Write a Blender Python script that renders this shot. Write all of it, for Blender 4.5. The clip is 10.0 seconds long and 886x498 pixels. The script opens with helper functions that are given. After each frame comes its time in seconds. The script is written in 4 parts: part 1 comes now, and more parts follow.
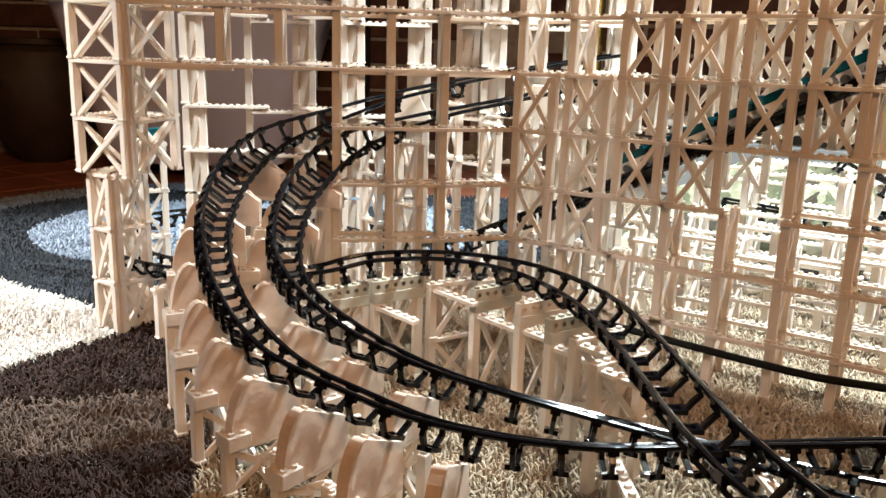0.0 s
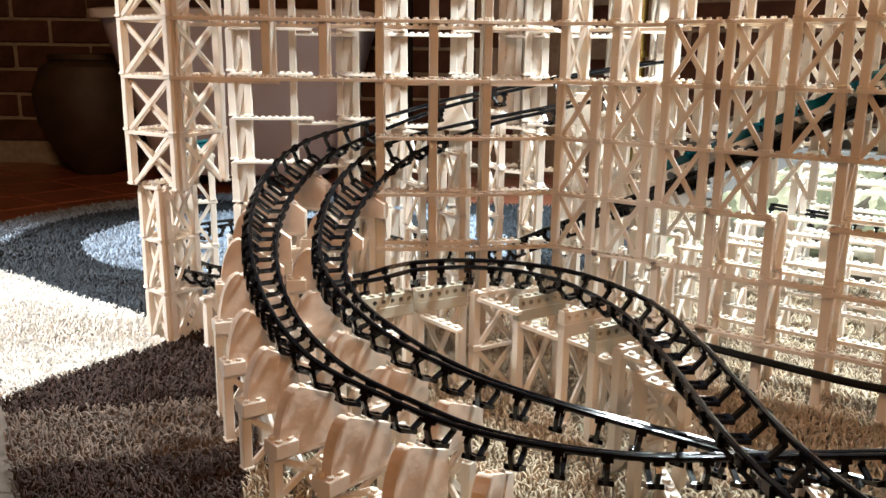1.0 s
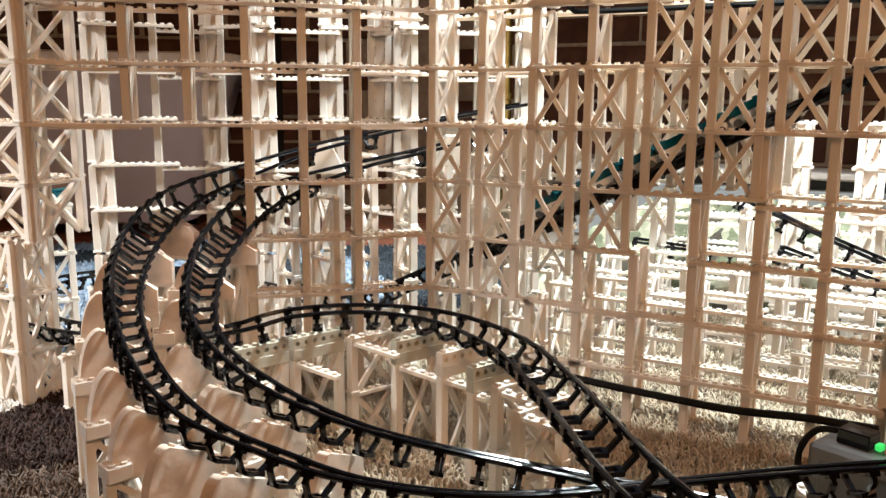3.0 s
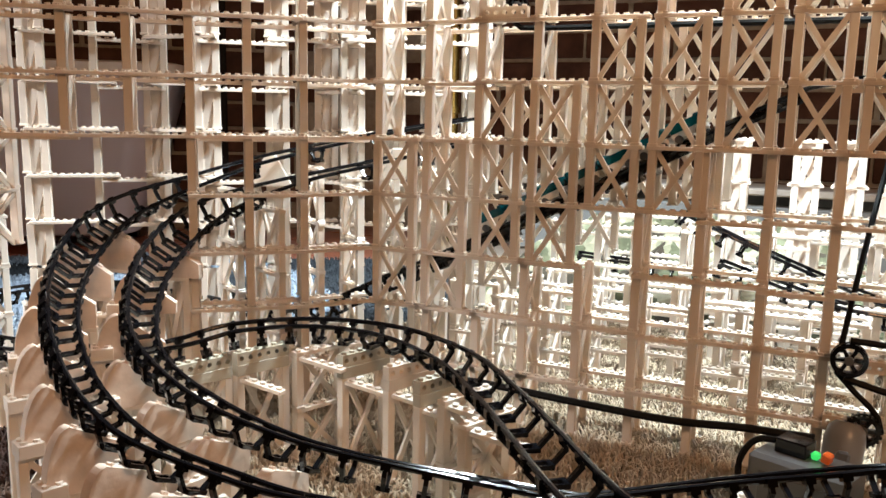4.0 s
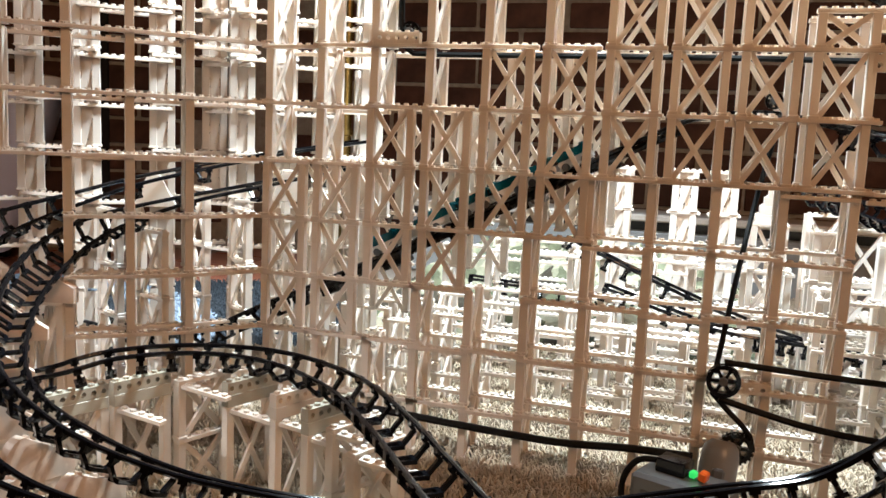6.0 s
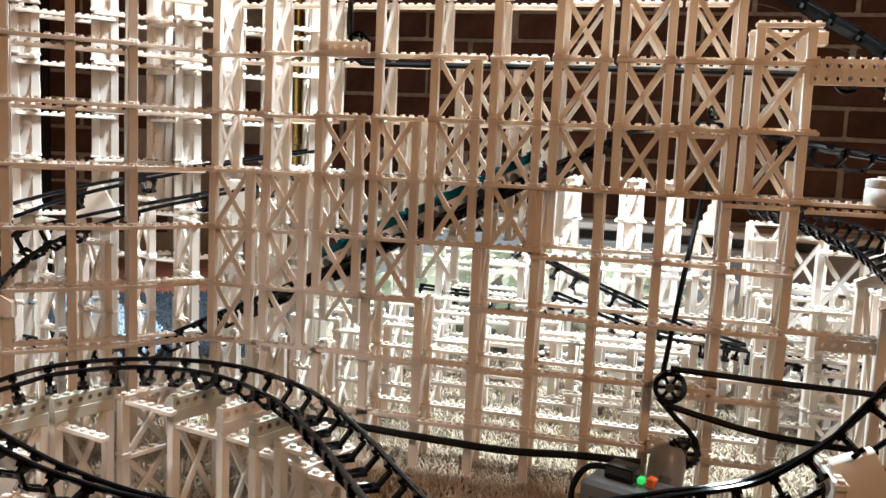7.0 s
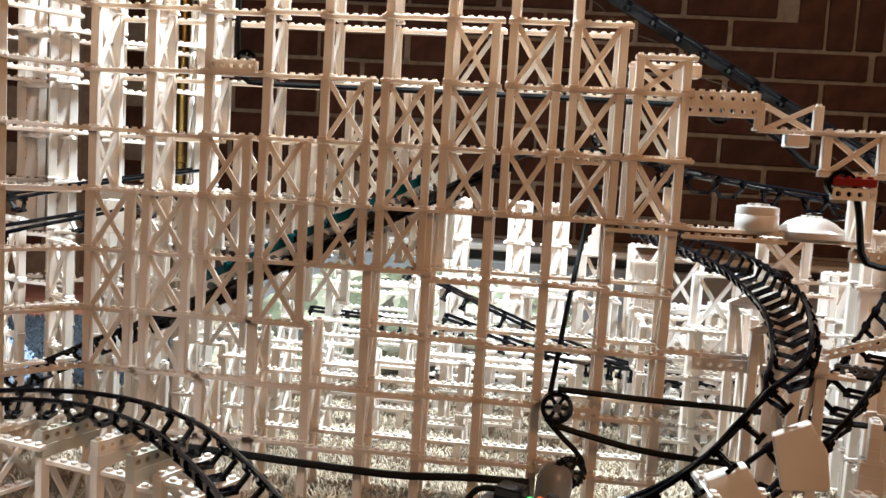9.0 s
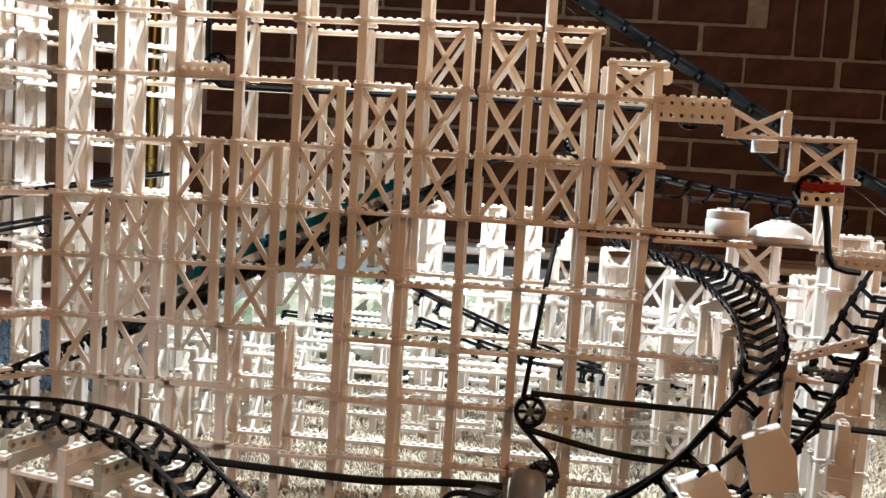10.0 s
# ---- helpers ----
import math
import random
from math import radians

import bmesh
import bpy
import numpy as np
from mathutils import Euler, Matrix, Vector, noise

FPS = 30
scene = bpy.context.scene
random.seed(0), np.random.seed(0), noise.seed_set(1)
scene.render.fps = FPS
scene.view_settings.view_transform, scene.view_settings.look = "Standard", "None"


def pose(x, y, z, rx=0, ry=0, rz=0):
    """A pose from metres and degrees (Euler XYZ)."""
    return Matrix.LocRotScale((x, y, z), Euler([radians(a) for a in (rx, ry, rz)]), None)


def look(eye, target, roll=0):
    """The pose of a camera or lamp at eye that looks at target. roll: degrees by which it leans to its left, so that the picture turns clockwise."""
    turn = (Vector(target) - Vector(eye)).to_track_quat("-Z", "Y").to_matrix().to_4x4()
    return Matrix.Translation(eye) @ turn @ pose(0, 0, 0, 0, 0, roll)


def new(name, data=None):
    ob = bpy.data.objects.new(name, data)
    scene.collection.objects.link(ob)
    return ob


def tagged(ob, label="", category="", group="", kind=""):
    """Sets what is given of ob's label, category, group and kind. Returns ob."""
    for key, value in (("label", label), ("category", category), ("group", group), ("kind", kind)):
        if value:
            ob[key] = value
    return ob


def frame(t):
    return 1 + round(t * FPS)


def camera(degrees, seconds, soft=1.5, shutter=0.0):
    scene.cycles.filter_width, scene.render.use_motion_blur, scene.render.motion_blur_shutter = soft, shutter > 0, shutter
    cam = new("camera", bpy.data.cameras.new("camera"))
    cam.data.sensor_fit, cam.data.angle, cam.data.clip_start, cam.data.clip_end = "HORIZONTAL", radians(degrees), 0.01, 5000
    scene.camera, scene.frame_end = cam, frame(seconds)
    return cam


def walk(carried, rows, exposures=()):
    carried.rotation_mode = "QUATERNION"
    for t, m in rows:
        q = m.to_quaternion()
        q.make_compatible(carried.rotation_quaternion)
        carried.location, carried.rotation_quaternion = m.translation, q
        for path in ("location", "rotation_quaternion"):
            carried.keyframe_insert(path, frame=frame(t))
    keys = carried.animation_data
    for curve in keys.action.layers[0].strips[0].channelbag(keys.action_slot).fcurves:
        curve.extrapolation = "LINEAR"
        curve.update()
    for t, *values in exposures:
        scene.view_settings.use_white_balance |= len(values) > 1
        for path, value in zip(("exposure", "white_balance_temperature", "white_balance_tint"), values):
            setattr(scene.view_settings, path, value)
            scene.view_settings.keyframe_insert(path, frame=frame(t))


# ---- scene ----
# camera: held 0.29 m above the rug, it turns to the right and drifts a centimetre up and to the right
cam = camera(56.58, 10.0)
TURNS = [  # seconds, x, y, z, yaw, pitch, roll
    (0.0, -0.0054, -0.0009, 0.2831, 0.038, -13.582, -1.699),
    (0.5, -0.0045, -0.0026, 0.2838, 0.849, -13.586, -1.641),
    (1.0, -0.0056, -0.0045, 0.2851, 2.876, -13.125, -0.699),
    (1.5, -0.0031, -0.0038, 0.2889, 2.490, -12.637, 0.253),
    (2.0, -0.0014, -0.0034, 0.2899, -0.488, -11.931, 0.451),
    (2.5, -0.0031, -0.0025, 0.2882, -3.550, -11.043, -0.058),
    (4.0, -0.0030, -0.0015, 0.2882, -9.468, -9.342, -1.150),
    (4.5, -0.0012, -0.0005, 0.2877, -11.411, -8.899, -1.678),
    (5.0, -0.0000, 0.0000, 0.2874, -13.232, -8.415, -2.122),
    (5.5, -0.0007, 0.0006, 0.2893, -15.076, -8.033, -2.420),
    (7.0, 0.0012, 0.0009, 0.2917, -20.147, -6.890, -2.632),
    (7.5, 0.0033, 0.0026, 0.2927, -22.129, -6.572, -2.814),
    (8.0, 0.0051, 0.0022, 0.2928, -24.013, -6.082, -3.167),
    (8.5, 0.0044, 0.0029, 0.2942, -25.939, -5.577, -3.241),
    (9.0, 0.0042, 0.0029, 0.2950, -27.573, -5.194, -3.428),
    (9.5, 0.0047, 0.0041, 0.2956, -28.720, -5.010, -3.504),
    (10.0, 0.0051, 0.0035, 0.2965, -29.395, -4.905, -3.527),
]
walk(cam, [(t, pose(x, y, z, 90 + p, r, w)) for t, x, y, z, w, p, r in TURNS],
     exposures=[(0.0, 0.24, 6850, 10), (2.5, 0.20, 6850, 10), (4.0, 0.10, 6700, 10), (5.5, 0.05, 6500, 10), (10.0, 0.02, 6250, 10)])

# ---- world and light ----
world = bpy.data.worlds.new("room_air")
scene.world = world
world.use_nodes = True
bg = world.node_tree.nodes["Background"]
bg.inputs[0].default_value = (1.0, 0.78, 0.60, 1)
bg.inputs[1].default_value = 0.018


def lamp(name, kind, at, to, watts, colour, size):
    data = bpy.data.lights.new(name, kind)
    data.energy, data.color = watts, colour
    if kind == "AREA":
        data.shape, data.size = "DISK", size
    else:
        data.shadow_soft_size = size
    ob = new(name, data)
    ob.matrix_world = look(at, to)
    return ob


# unseen lamps added to light the layout: a low spot over its middle, one to its left, a warm fill behind the camera
# added low spot, not a seen fixture: whitens the inner and back rows
spot = lamp("middle_spot", "SPOT", (0.38, 0.83, 0.98), (0.34, 0.95, 0), 146, (0.80, 0.93, 1.0), 0.09)
spot.data.spot_size, spot.data.spot_blend = radians(94), 0.5
side = lamp("side_lamp", "SPOT", (-1.45, 0.74, 1.05), (-0.50, 0.97, 0.10), 240, (0.93, 0.97, 1.0), 0.10)
side.data.spot_size, side.data.spot_blend = radians(40), 0.7
# added cool fill spot without a known source: brightens the right end
fill_spot = lamp("right_fill", "SPOT", (1.20, 0.12, 1.00), (0.72, 0.66, 0.12), 230, (0.76, 0.90, 1.0), 0.05)
fill_spot.data.spot_size, fill_spot.data.spot_blend = radians(34), 0.9
# added warm fill, no real lamp: tints the camera-facing sides tan
lamp("warm_fill", "AREA", (0.3, -1.2, 1.5), (0.25, 0.6, 0.1), 17.0, (1.0, 0.52, 0.25), 0.4)


# ---- materials ----
def material(name, colour, rough=0.4, metal=0.0, vary=0.08, scale=60.0, bump=0.0, bump_scale=300.0, coat=0.0, per_object=0.0, trans=0.0):
    m = bpy.data.materials.new(name)
    m.use_nodes = True
    nt = m.node_tree
    b = nt.nodes["Principled BSDF"]
    b.inputs["Roughness"].default_value = rough
    b.inputs["Metallic"].default_value = metal
    b.inputs["Coat Weight"].default_value = coat
    co = nt.nodes.new("ShaderNodeTexCoord")
    n = nt.nodes.new("ShaderNodeTexNoise")
    n.inputs["Scale"].default_value, n.inputs["Detail"].default_value = scale, 5
    nt.links.new(co.outputs["Object"], n.inputs["Vector"])
    ramp = nt.nodes.new("ShaderNodeMapRange")
    ramp.inputs[1].default_value, ramp.inputs[2].default_value = 0.3, 0.7
    ramp.inputs[3].default_value, ramp.inputs[4].default_value = 1 - vary, 1 + vary
    nt.links.new(n.outputs["Fac"], ramp.inputs[0])
    value = ramp.outputs[0]
    if per_object:
        info = nt.nodes.new("ShaderNodeObjectInfo")
        r2 = nt.nodes.new("ShaderNodeMapRange")
        r2.inputs[3].default_value, r2.inputs[4].default_value = 1 - per_object, 1 + per_object
        nt.links.new(info.outputs["Random"], r2.inputs[0])
        mul = nt.nodes.new("ShaderNodeMath")
        mul.operation = "MULTIPLY"
        nt.links.new(value, mul.inputs[0])
        nt.links.new(r2.outputs[0], mul.inputs[1])
        value = mul.outputs[0]
    mix = nt.nodes.new("ShaderNodeVectorMath")
    mix.operation = "SCALE"
    mix.inputs[0].default_value = colour
    nt.links.new(value, mix.inputs["Scale"])
    nt.links.new(mix.outputs[0], b.inputs["Base Color"])
    if trans:
        # thin plastic lets some warm light through
        tl = nt.nodes.new("ShaderNodeBsdfTranslucent")
        tl.inputs["Color"].default_value = (0.95, 0.78, 0.61, 1)
        mx = nt.nodes.new("ShaderNodeMixShader")
        mx.inputs[0].default_value = trans
        out = nt.nodes["Material Output"]
        nt.links.new(b.outputs[0], mx.inputs[1])
        nt.links.new(tl.outputs[0], mx.inputs[2])
        nt.links.new(mx.outputs[0], out.inputs["Surface"])
    if bump:
        n2 = nt.nodes.new("ShaderNodeTexNoise")
        n2.inputs["Scale"].default_value, n2.inputs["Detail"].default_value = bump_scale, 3
        nt.links.new(co.outputs["Object"], n2.inputs["Vector"])
        bp = nt.nodes.new("ShaderNodeBump")
        bp.inputs["Strength"].default_value, bp.inputs["Distance"].default_value = bump, 0.002
        nt.links.new(n2.outputs["Fac"], bp.inputs["Height"])
        nt.links.new(bp.outputs[0], b.inputs["Normal"])
    return m


CREAM = material("cream_plastic", (0.80, 0.74, 0.67), 0.32, vary=0.05, scale=40, bump=0.05, bump_scale=150, per_object=0.06, trans=0.27)
MARBLED = material("marbled_cream_plastic", (0.72, 0.59, 0.49), 0.40, vary=0.20, scale=48, bump=0.30, bump_scale=95, per_object=0.05, trans=0.12)
UNDER = material("rug_backing", (0.10, 0.08, 0.065), 0.95, vary=0.3)
GREYISH = material("weathered_grey_beige_plastic", (0.45, 0.42, 0.34), 0.4, vary=0.08, per_object=0.08)
BLACK = material("gloss_black_plastic", (0.004, 0.004, 0.005), 0.10, vary=0.2)
BLACK.node_tree.nodes["Principled BSDF"].inputs["Specular IOR Level"].default_value = 0.35
TEAL = material("dark_teal_plastic", (0.0, 0.085, 0.105), 0.25, vary=0.06, per_object=0.06)
WHITE = material("white_plastic", (0.78, 0.75, 0.70), 0.3, vary=0.04)
GREY = material("grey_plastic", (0.10, 0.105, 0.11), 0.35, vary=0.06)
PALE_GREY = material("pale_grey_plastic", (0.22, 0.22, 0.22), 0.35, vary=0.05)
LIGHT_GREY = material("light_grey_plastic", (0.13, 0.135, 0.14), 0.35, vary=0.05)
RED = material("red_plastic", (0.22, 0.015, 0.012), 0.3)
ORANGE = material("orange_plastic", (0.9, 0.16, 0.02), 0.3)
RUBBER = material("black_rubber", (0.006, 0.006, 0.006), 0.6, vary=0.2)
RUBBER.node_tree.nodes["Principled BSDF"].inputs["Specular IOR Level"].default_value = 0.15
TUB = material("lilac_white_tub_plastic", (0.62, 0.60, 0.66), 0.38, vary=0.04, scale=4)
MORTAR = material("grey_mortar", (0.34, 0.32, 0.28), 0.9, vary=0.2, bump=0.5)
BRICK = material("dark_red_brick", (0.078, 0.036, 0.027), 0.85, vary=0.35, scale=25, bump=0.6, bump_scale=60, per_object=0.25)
TILE = material("terracotta_tile", (0.33, 0.115, 0.066), 0.3, vary=0.2, scale=12, per_object=0.12)
GROUT = material("pale_grout", (0.35, 0.29, 0.24), 0.85, vary=0.15)
PLASTER = material("warm_plaster", (0.36, 0.29, 0.23), 0.8, vary=0.06, scale=3)
BRASS = material("brass_tube", (0.55, 0.38, 0.12), 0.25, metal=1.0)
SKIRT = material("grey_painted_board", (0.33, 0.35, 0.36), 0.4, vary=0.05, scale=8)


def leaf_cloth():
    """Camouflage cloth: leaf shaped patches of olive, sand and brown."""
    m = material("olive_and_beige_cloth", (1, 1, 1), 0.9, vary=0.25, scale=60, bump=0.5, bump_scale=90)
    nt = m.node_tree
    co = nt.nodes.new("ShaderNodeTexCoord")
    wob = nt.nodes.new("ShaderNodeTexNoise")
    wob.inputs["Scale"].default_value = 30
    add = nt.nodes.new("ShaderNodeMixRGB")
    add.inputs[0].default_value = 0.05
    nt.links.new(co.outputs["Object"], wob.inputs["Vector"])
    nt.links.new(co.outputs["Object"], add.inputs[1])
    nt.links.new(wob.outputs["Color"], add.inputs[2])
    cells = nt.nodes.new("ShaderNodeTexVoronoi")
    cells.inputs["Scale"].default_value = 34
    nt.links.new(add.outputs[0], cells.inputs["Vector"])
    ramp = nt.nodes.new("ShaderNodeValToRGB")
    ramp.color_ramp.interpolation = "CONSTANT"
    stops = ((0.0, (0.26, 0.25, 0.17)), (0.30, (0.10, 0.105, 0.06)), (0.52, (0.36, 0.33, 0.24)), (0.74, (0.045, 0.035, 0.022)), (0.86, (0.18, 0.19, 0.12)))
    while len(ramp.color_ramp.elements) < len(stops):
        ramp.color_ramp.elements.new(0.5)
    for e, (at, c) in zip(ramp.color_ramp.elements, stops):
        e.position, e.color = at, (*c, 1)
    nt.links.new(cells.outputs["Color"], ramp.inputs[0])
    scale_node = next(n for n in nt.nodes if n.type == "VECT_MATH")
    nt.links.new(ramp.outputs[0], scale_node.inputs[0])
    return m


CLOTH = leaf_cloth()
STONE = material("brown_stoneware", (0.05, 0.034, 0.024), 0.6, vary=0.3, scale=14)
RUG = {
    "white": material("white_wool", (0.78, 0.76, 0.72), 0.95, vary=0.12, scale=60, trans=0.15),
    "brown": material("dark_brown_wool", (0.030, 0.013, 0.009), 0.95, vary=0.3, scale=60),
    "tan": material("mottled_taupe_wool", (0.12, 0.085, 0.066), 0.95, vary=0.4, scale=60),
    "slate": material("slate_blue_wool", (0.030, 0.038, 0.048), 0.95, vary=0.35, scale=60),
    "blue": material("pale_blue_grey_wool", (0.30, 0.38, 0.48), 0.95, vary=0.4, scale=70),
    "beige": material("beige_wool", (0.50, 0.41, 0.30), 0.95, vary=0.25, scale=50, trans=0.2),
}


# ---- mesh helpers ----
def box(bm, centre, size, turn=None):
    m = Matrix.Translation(centre) @ (turn or Matrix()) @ Matrix.Diagonal((*size, 1))
    return bmesh.ops.create_cube(bm, size=1, matrix=m)["verts"]


def rod(bm, a, b, r, sides=8):
    a, b = Vector(a), Vector(b)
    d = b - a
    m = Matrix.Translation((a + b) / 2) @ d.to_track_quat("Z", "Y").to_matrix().to_4x4()
    bmesh.ops.create_cone(bm, cap_ends=True, segments=sides, radius1=r, radius2=r, depth=d.length, matrix=m)


def strut(bm, a, b, wide, deep, up=(0, 1, 0)):
    """A square bar from a to b; deep is its size along up."""
    a, b = Vector(a), Vector(b)
    z = (b - a).normalized()
    y = (Vector(up) - z * z.dot(Vector(up))).normalized()
    x = y.cross(z)
    turn = Matrix((x, y, z)).transposed().to_4x4()
    box(bm, (a + b) / 2, (wide, deep, (b - a).length), turn)


def mesh(name, bm, mat, bevel=0.0):
    if bevel:
        bmesh.ops.bevel(bm, geom=list(bm.edges), offset=bevel, segments=1, affect="EDGES")
    bmesh.ops.recalc_face_normals(bm, faces=bm.faces)
    me = bpy.data.meshes.new(name)
    bm.to_mesh(me)
    bm.free()
    me.materials.append(mat)
    return me


def smooth(me, angle=35):
    for p in me.polygons:
        p.use_smooth = True
    me.set_sharp_from_angle(angle=radians(angle))
    return me


def put(name, me, parent=None, m=None, label=""):
    ob = new(name, me)
    ob.parent = parent
    if m is not None:
        ob.matrix_basis = m
    return tagged(ob, label)


def part(name, bm, mat, parent, label="", bevel=0.0, soft=False):
    me = mesh(name, bm, mat, bevel)
    return put(name, smooth(me) if soft else me, parent, None, label)


def empty(name, m, label, category, group="", kind=""):
    ob = new(name)
    ob.empty_display_size = 0.02
    ob.matrix_basis = m
    return tagged(ob, label, category, group, kind)


def curve_points(ctrl, step):
    """Even points along a smooth line through ctrl; each row of ctrl may carry extra values."""
    c = [np.array(p, float) for p in ctrl]
    c = [2 * c[0] - c[1]] + c + [2 * c[-1] - c[-2]]
    fine = []
    for i in range(1, len(c) - 2):
        p0, p1, p2, p3 = c[i - 1:i + 3]
        for k in range(24):
            t = k / 24
            fine.append(0.5 * (2 * p1 + (p2 - p0) * t + (2 * p0 - 5 * p1 + 4 * p2 - p3) * t * t + (3 * p1 - p0 - 3 * p2 + p3) * t ** 3))
    fine.append(c[-2])
    fine = np.array(fine)
    run = np.concatenate([[0], np.cumsum(np.linalg.norm(np.diff(fine[:, :3], axis=0), axis=1))])
    n = max(2, int(run[-1] / step) + 1)
    s = np.linspace(0, run[-1], n)
    return np.stack([np.interp(s, run, fine[:, j]) for j in range(fine.shape[1])], 1)


def tube(bm, pts, r, sides=8):
    pts = [Vector(p) for p in pts]
    rings = []
    for i, p in enumerate(pts):
        d = (pts[min(i + 1, len(pts) - 1)] - pts[max(i - 1, 0)]).normalized()
        x = d.cross(Vector((0, 0, 1)))
        x = x.normalized() if x.length > 1e-4 else Vector((1, 0, 0))
        y = x.cross(d)
        rings.append([bm.verts.new(p + r * (x * math.cos(a) + y * math.sin(a))) for a in [2 * math.pi * k / sides for k in range(sides)]])
    for a, b in zip(rings, rings[1:]):
        for k in range(sides):
            bm.faces.new((a[k], a[(k + 1) % sides], b[(k + 1) % sides], b[k]))
    bm.faces.new(rings[0]), bm.faces.new(rings[-1])


# ---- building bricks shared by the coaster ----
STUD, PLATE = 0.0083, 0.0033
FACE_TURN = -34.0


def stud(bm, x, y, z):
    bmesh.ops.create_cone(bm, cap_ends=True, segments=8, radius1=0.0025, radius2=0.0024, depth=0.0018, matrix=Matrix.Translation((x, y, z + 0.0009)))


kept = {}


def girder(w, h, brace=0.0042):
    """A lattice panel: two posts and two crossed braces, standing in x and z on its left foot."""
    key = ("girder", round(w, 4), round(h, 4))
    if key not in kept:
        bm = bmesh.new()
        p = 0.0082 if w < 0.034 else 0.0068
        brace = 0.0078 if w < 0.034 else brace
        for x in (p / 2, w - p / 2):
            box(bm, (x, 0, h / 2), (p, 0.0076, h))
            box(bm, (x, 0, 0.0012), (p + 0.0018, 0.0094, 0.0026))
        bmesh.ops.bevel(bm, geom=list(bm.edges), offset=0.0005, segments=1, affect="EDGES")
        strut(bm, (p, -0.0012, 0.001), (w - p, -0.0012, h - 0.001), brace, 0.0026)
        strut(bm, (w - p, 0.0014, 0.001), (p, 0.0014, h - 0.001), brace, 0.0026)
        if w < 0.034:
            for z in (0.0035, h / 2, h - 0.0035):
                box(bm, (w / 2, 0.0001, z), (w - 2 * p + 0.001, 0.0022, 0.007))
        for x in (p / 2, w - p / 2):
            stud(bm, x, 0, h)
        kept[key] = mesh("girder", bm, CREAM)
    return kept[key]


def beam(n, mat=None):
    """A studded plate one stud wide and n long, its end at the origin, along x."""
    mat = mat or CREAM
    key = ("beam", n, mat.name)
    if key not in kept:
        bm = bmesh.new()
        box(bm, (n * STUD / 2, 0, PLATE / 2), (n * STUD - 0.0002, 0.0079, PLATE))
        bmesh.ops.bevel(bm, geom=list(bm.edges), offset=0.0003, segments=1, affect="EDGES")
        for i in range(n):
            stud(bm, (i + 0.5) * STUD, 0, PLATE)
        kept[key] = mesh("beam", bm, mat)
    return kept[key]


def brick(nx, ny, h, mat=None):
    mat = mat or CREAM
    key = ("brick", nx, ny, round(h, 4), mat.name)
    if key not in kept:
        bm = bmesh.new()
        box(bm, (0, 0, h / 2), (nx * STUD, ny * STUD, h))
        bmesh.ops.bevel(bm, geom=list(bm.edges), offset=0.0004, segments=1, affect="EDGES")
        for i in range(nx):
            for j in range(ny):
                stud(bm, (i - nx / 2 + 0.5) * STUD, (j - ny / 2 + 0.5) * STUD, h)
        kept[key] = mesh("brick", bm, mat)
    return kept[key]


def holed(n, mat=None):
    """A beam one brick high with round holes along its side."""
    mat = mat or CREAM
    key = ("holed", n, mat.name)
    if key not in kept:
        bm = bmesh.new()
        h, y, r = 0.0098, 0.0039, 0.0022
        for i in range(n):
            cx, cz, e = (i + 0.5) * STUD, h / 2, STUD / 2
            rim = [(cx + e, cz), (cx + e, h), (cx, h), (cx - e, h), (cx - e, cz), (cx - e, 0), (cx, 0), (cx + e, 0)]
            hole = [(cx + r * math.cos(math.pi / 4 * k), cz + r * math.sin(math.pi / 4 * k)) for k in range(8)]
            f = [[bm.verts.new((a, s * y, b)) for a, b in ring] for s in (-1, 1) for ring in (rim, hole)]
            for k in range(8):
                q = (k + 1) % 8
                bm.faces.new((f[0][k], f[0][q], f[1][q], f[1][k]))
                bm.faces.new((f[2][q], f[2][k], f[3][k], f[3][q]))
                bm.faces.new((f[1][k], f[1][q], f[3][q], f[3][k]))
                if k in (1, 2, 5, 6) or (i == n - 1 and k in (0, 7)) or (i == 0 and k in (3, 4)):
                    bm.faces.new((f[0][q], f[0][k], f[2][k], f[2][q]))
        bmesh.ops.remove_doubles(bm, verts=bm.verts, dist=1e-5)
        for i in range(n):
            stud(bm, (i + 0.5) * STUD, 0, h)
        kept[key] = mesh("holed_beam", bm, mat)
    return kept[key]


# ---- the room ----
def slab(name, x0, y0, z0, x1, y1, z1, mat, label, category):
    bm = bmesh.new()
    box(bm, ((x0 + x1) / 2, (y0 + y1) / 2, (z0 + z1) / 2), (x1 - x0, y1 - y0, z1 - z0))
    return tagged(put(name, mesh(name, bm, mat)), label, category, "", "structure")


floor = slab("floor", -4.5, -3.5, -0.10, 4.5, 3.6, -0.016, GROUT, "terracotta tiled floor with pale grout", "floor")
# unseen ceiling and walls, added to close the room and bounce warm light
ceiling = slab("ceiling", -4.5, -3.5, 2.4, 4.5, 3.6, 2.5, PLASTER, "unseen plain warm plaster ceiling, added to close the room", "ceiling")
slab("wall_south", -4.5, -3.6, -0.1, 4.5, -3.5, 2.5, PLASTER, "unseen plain warm plaster wall, added to close the room", "wall")
slab("wall_west", -4.6, -3.6, -0.1, -4.5, 3.7, 2.5, PLASTER, "unseen plain warm plaster wall, added to close the room", "wall")
slab("wall_east", 4.5, -3.6, -0.1, 4.6, 3.7, 2.5, PLASTER, "unseen plain warm plaster wall, added to close the room", "wall")

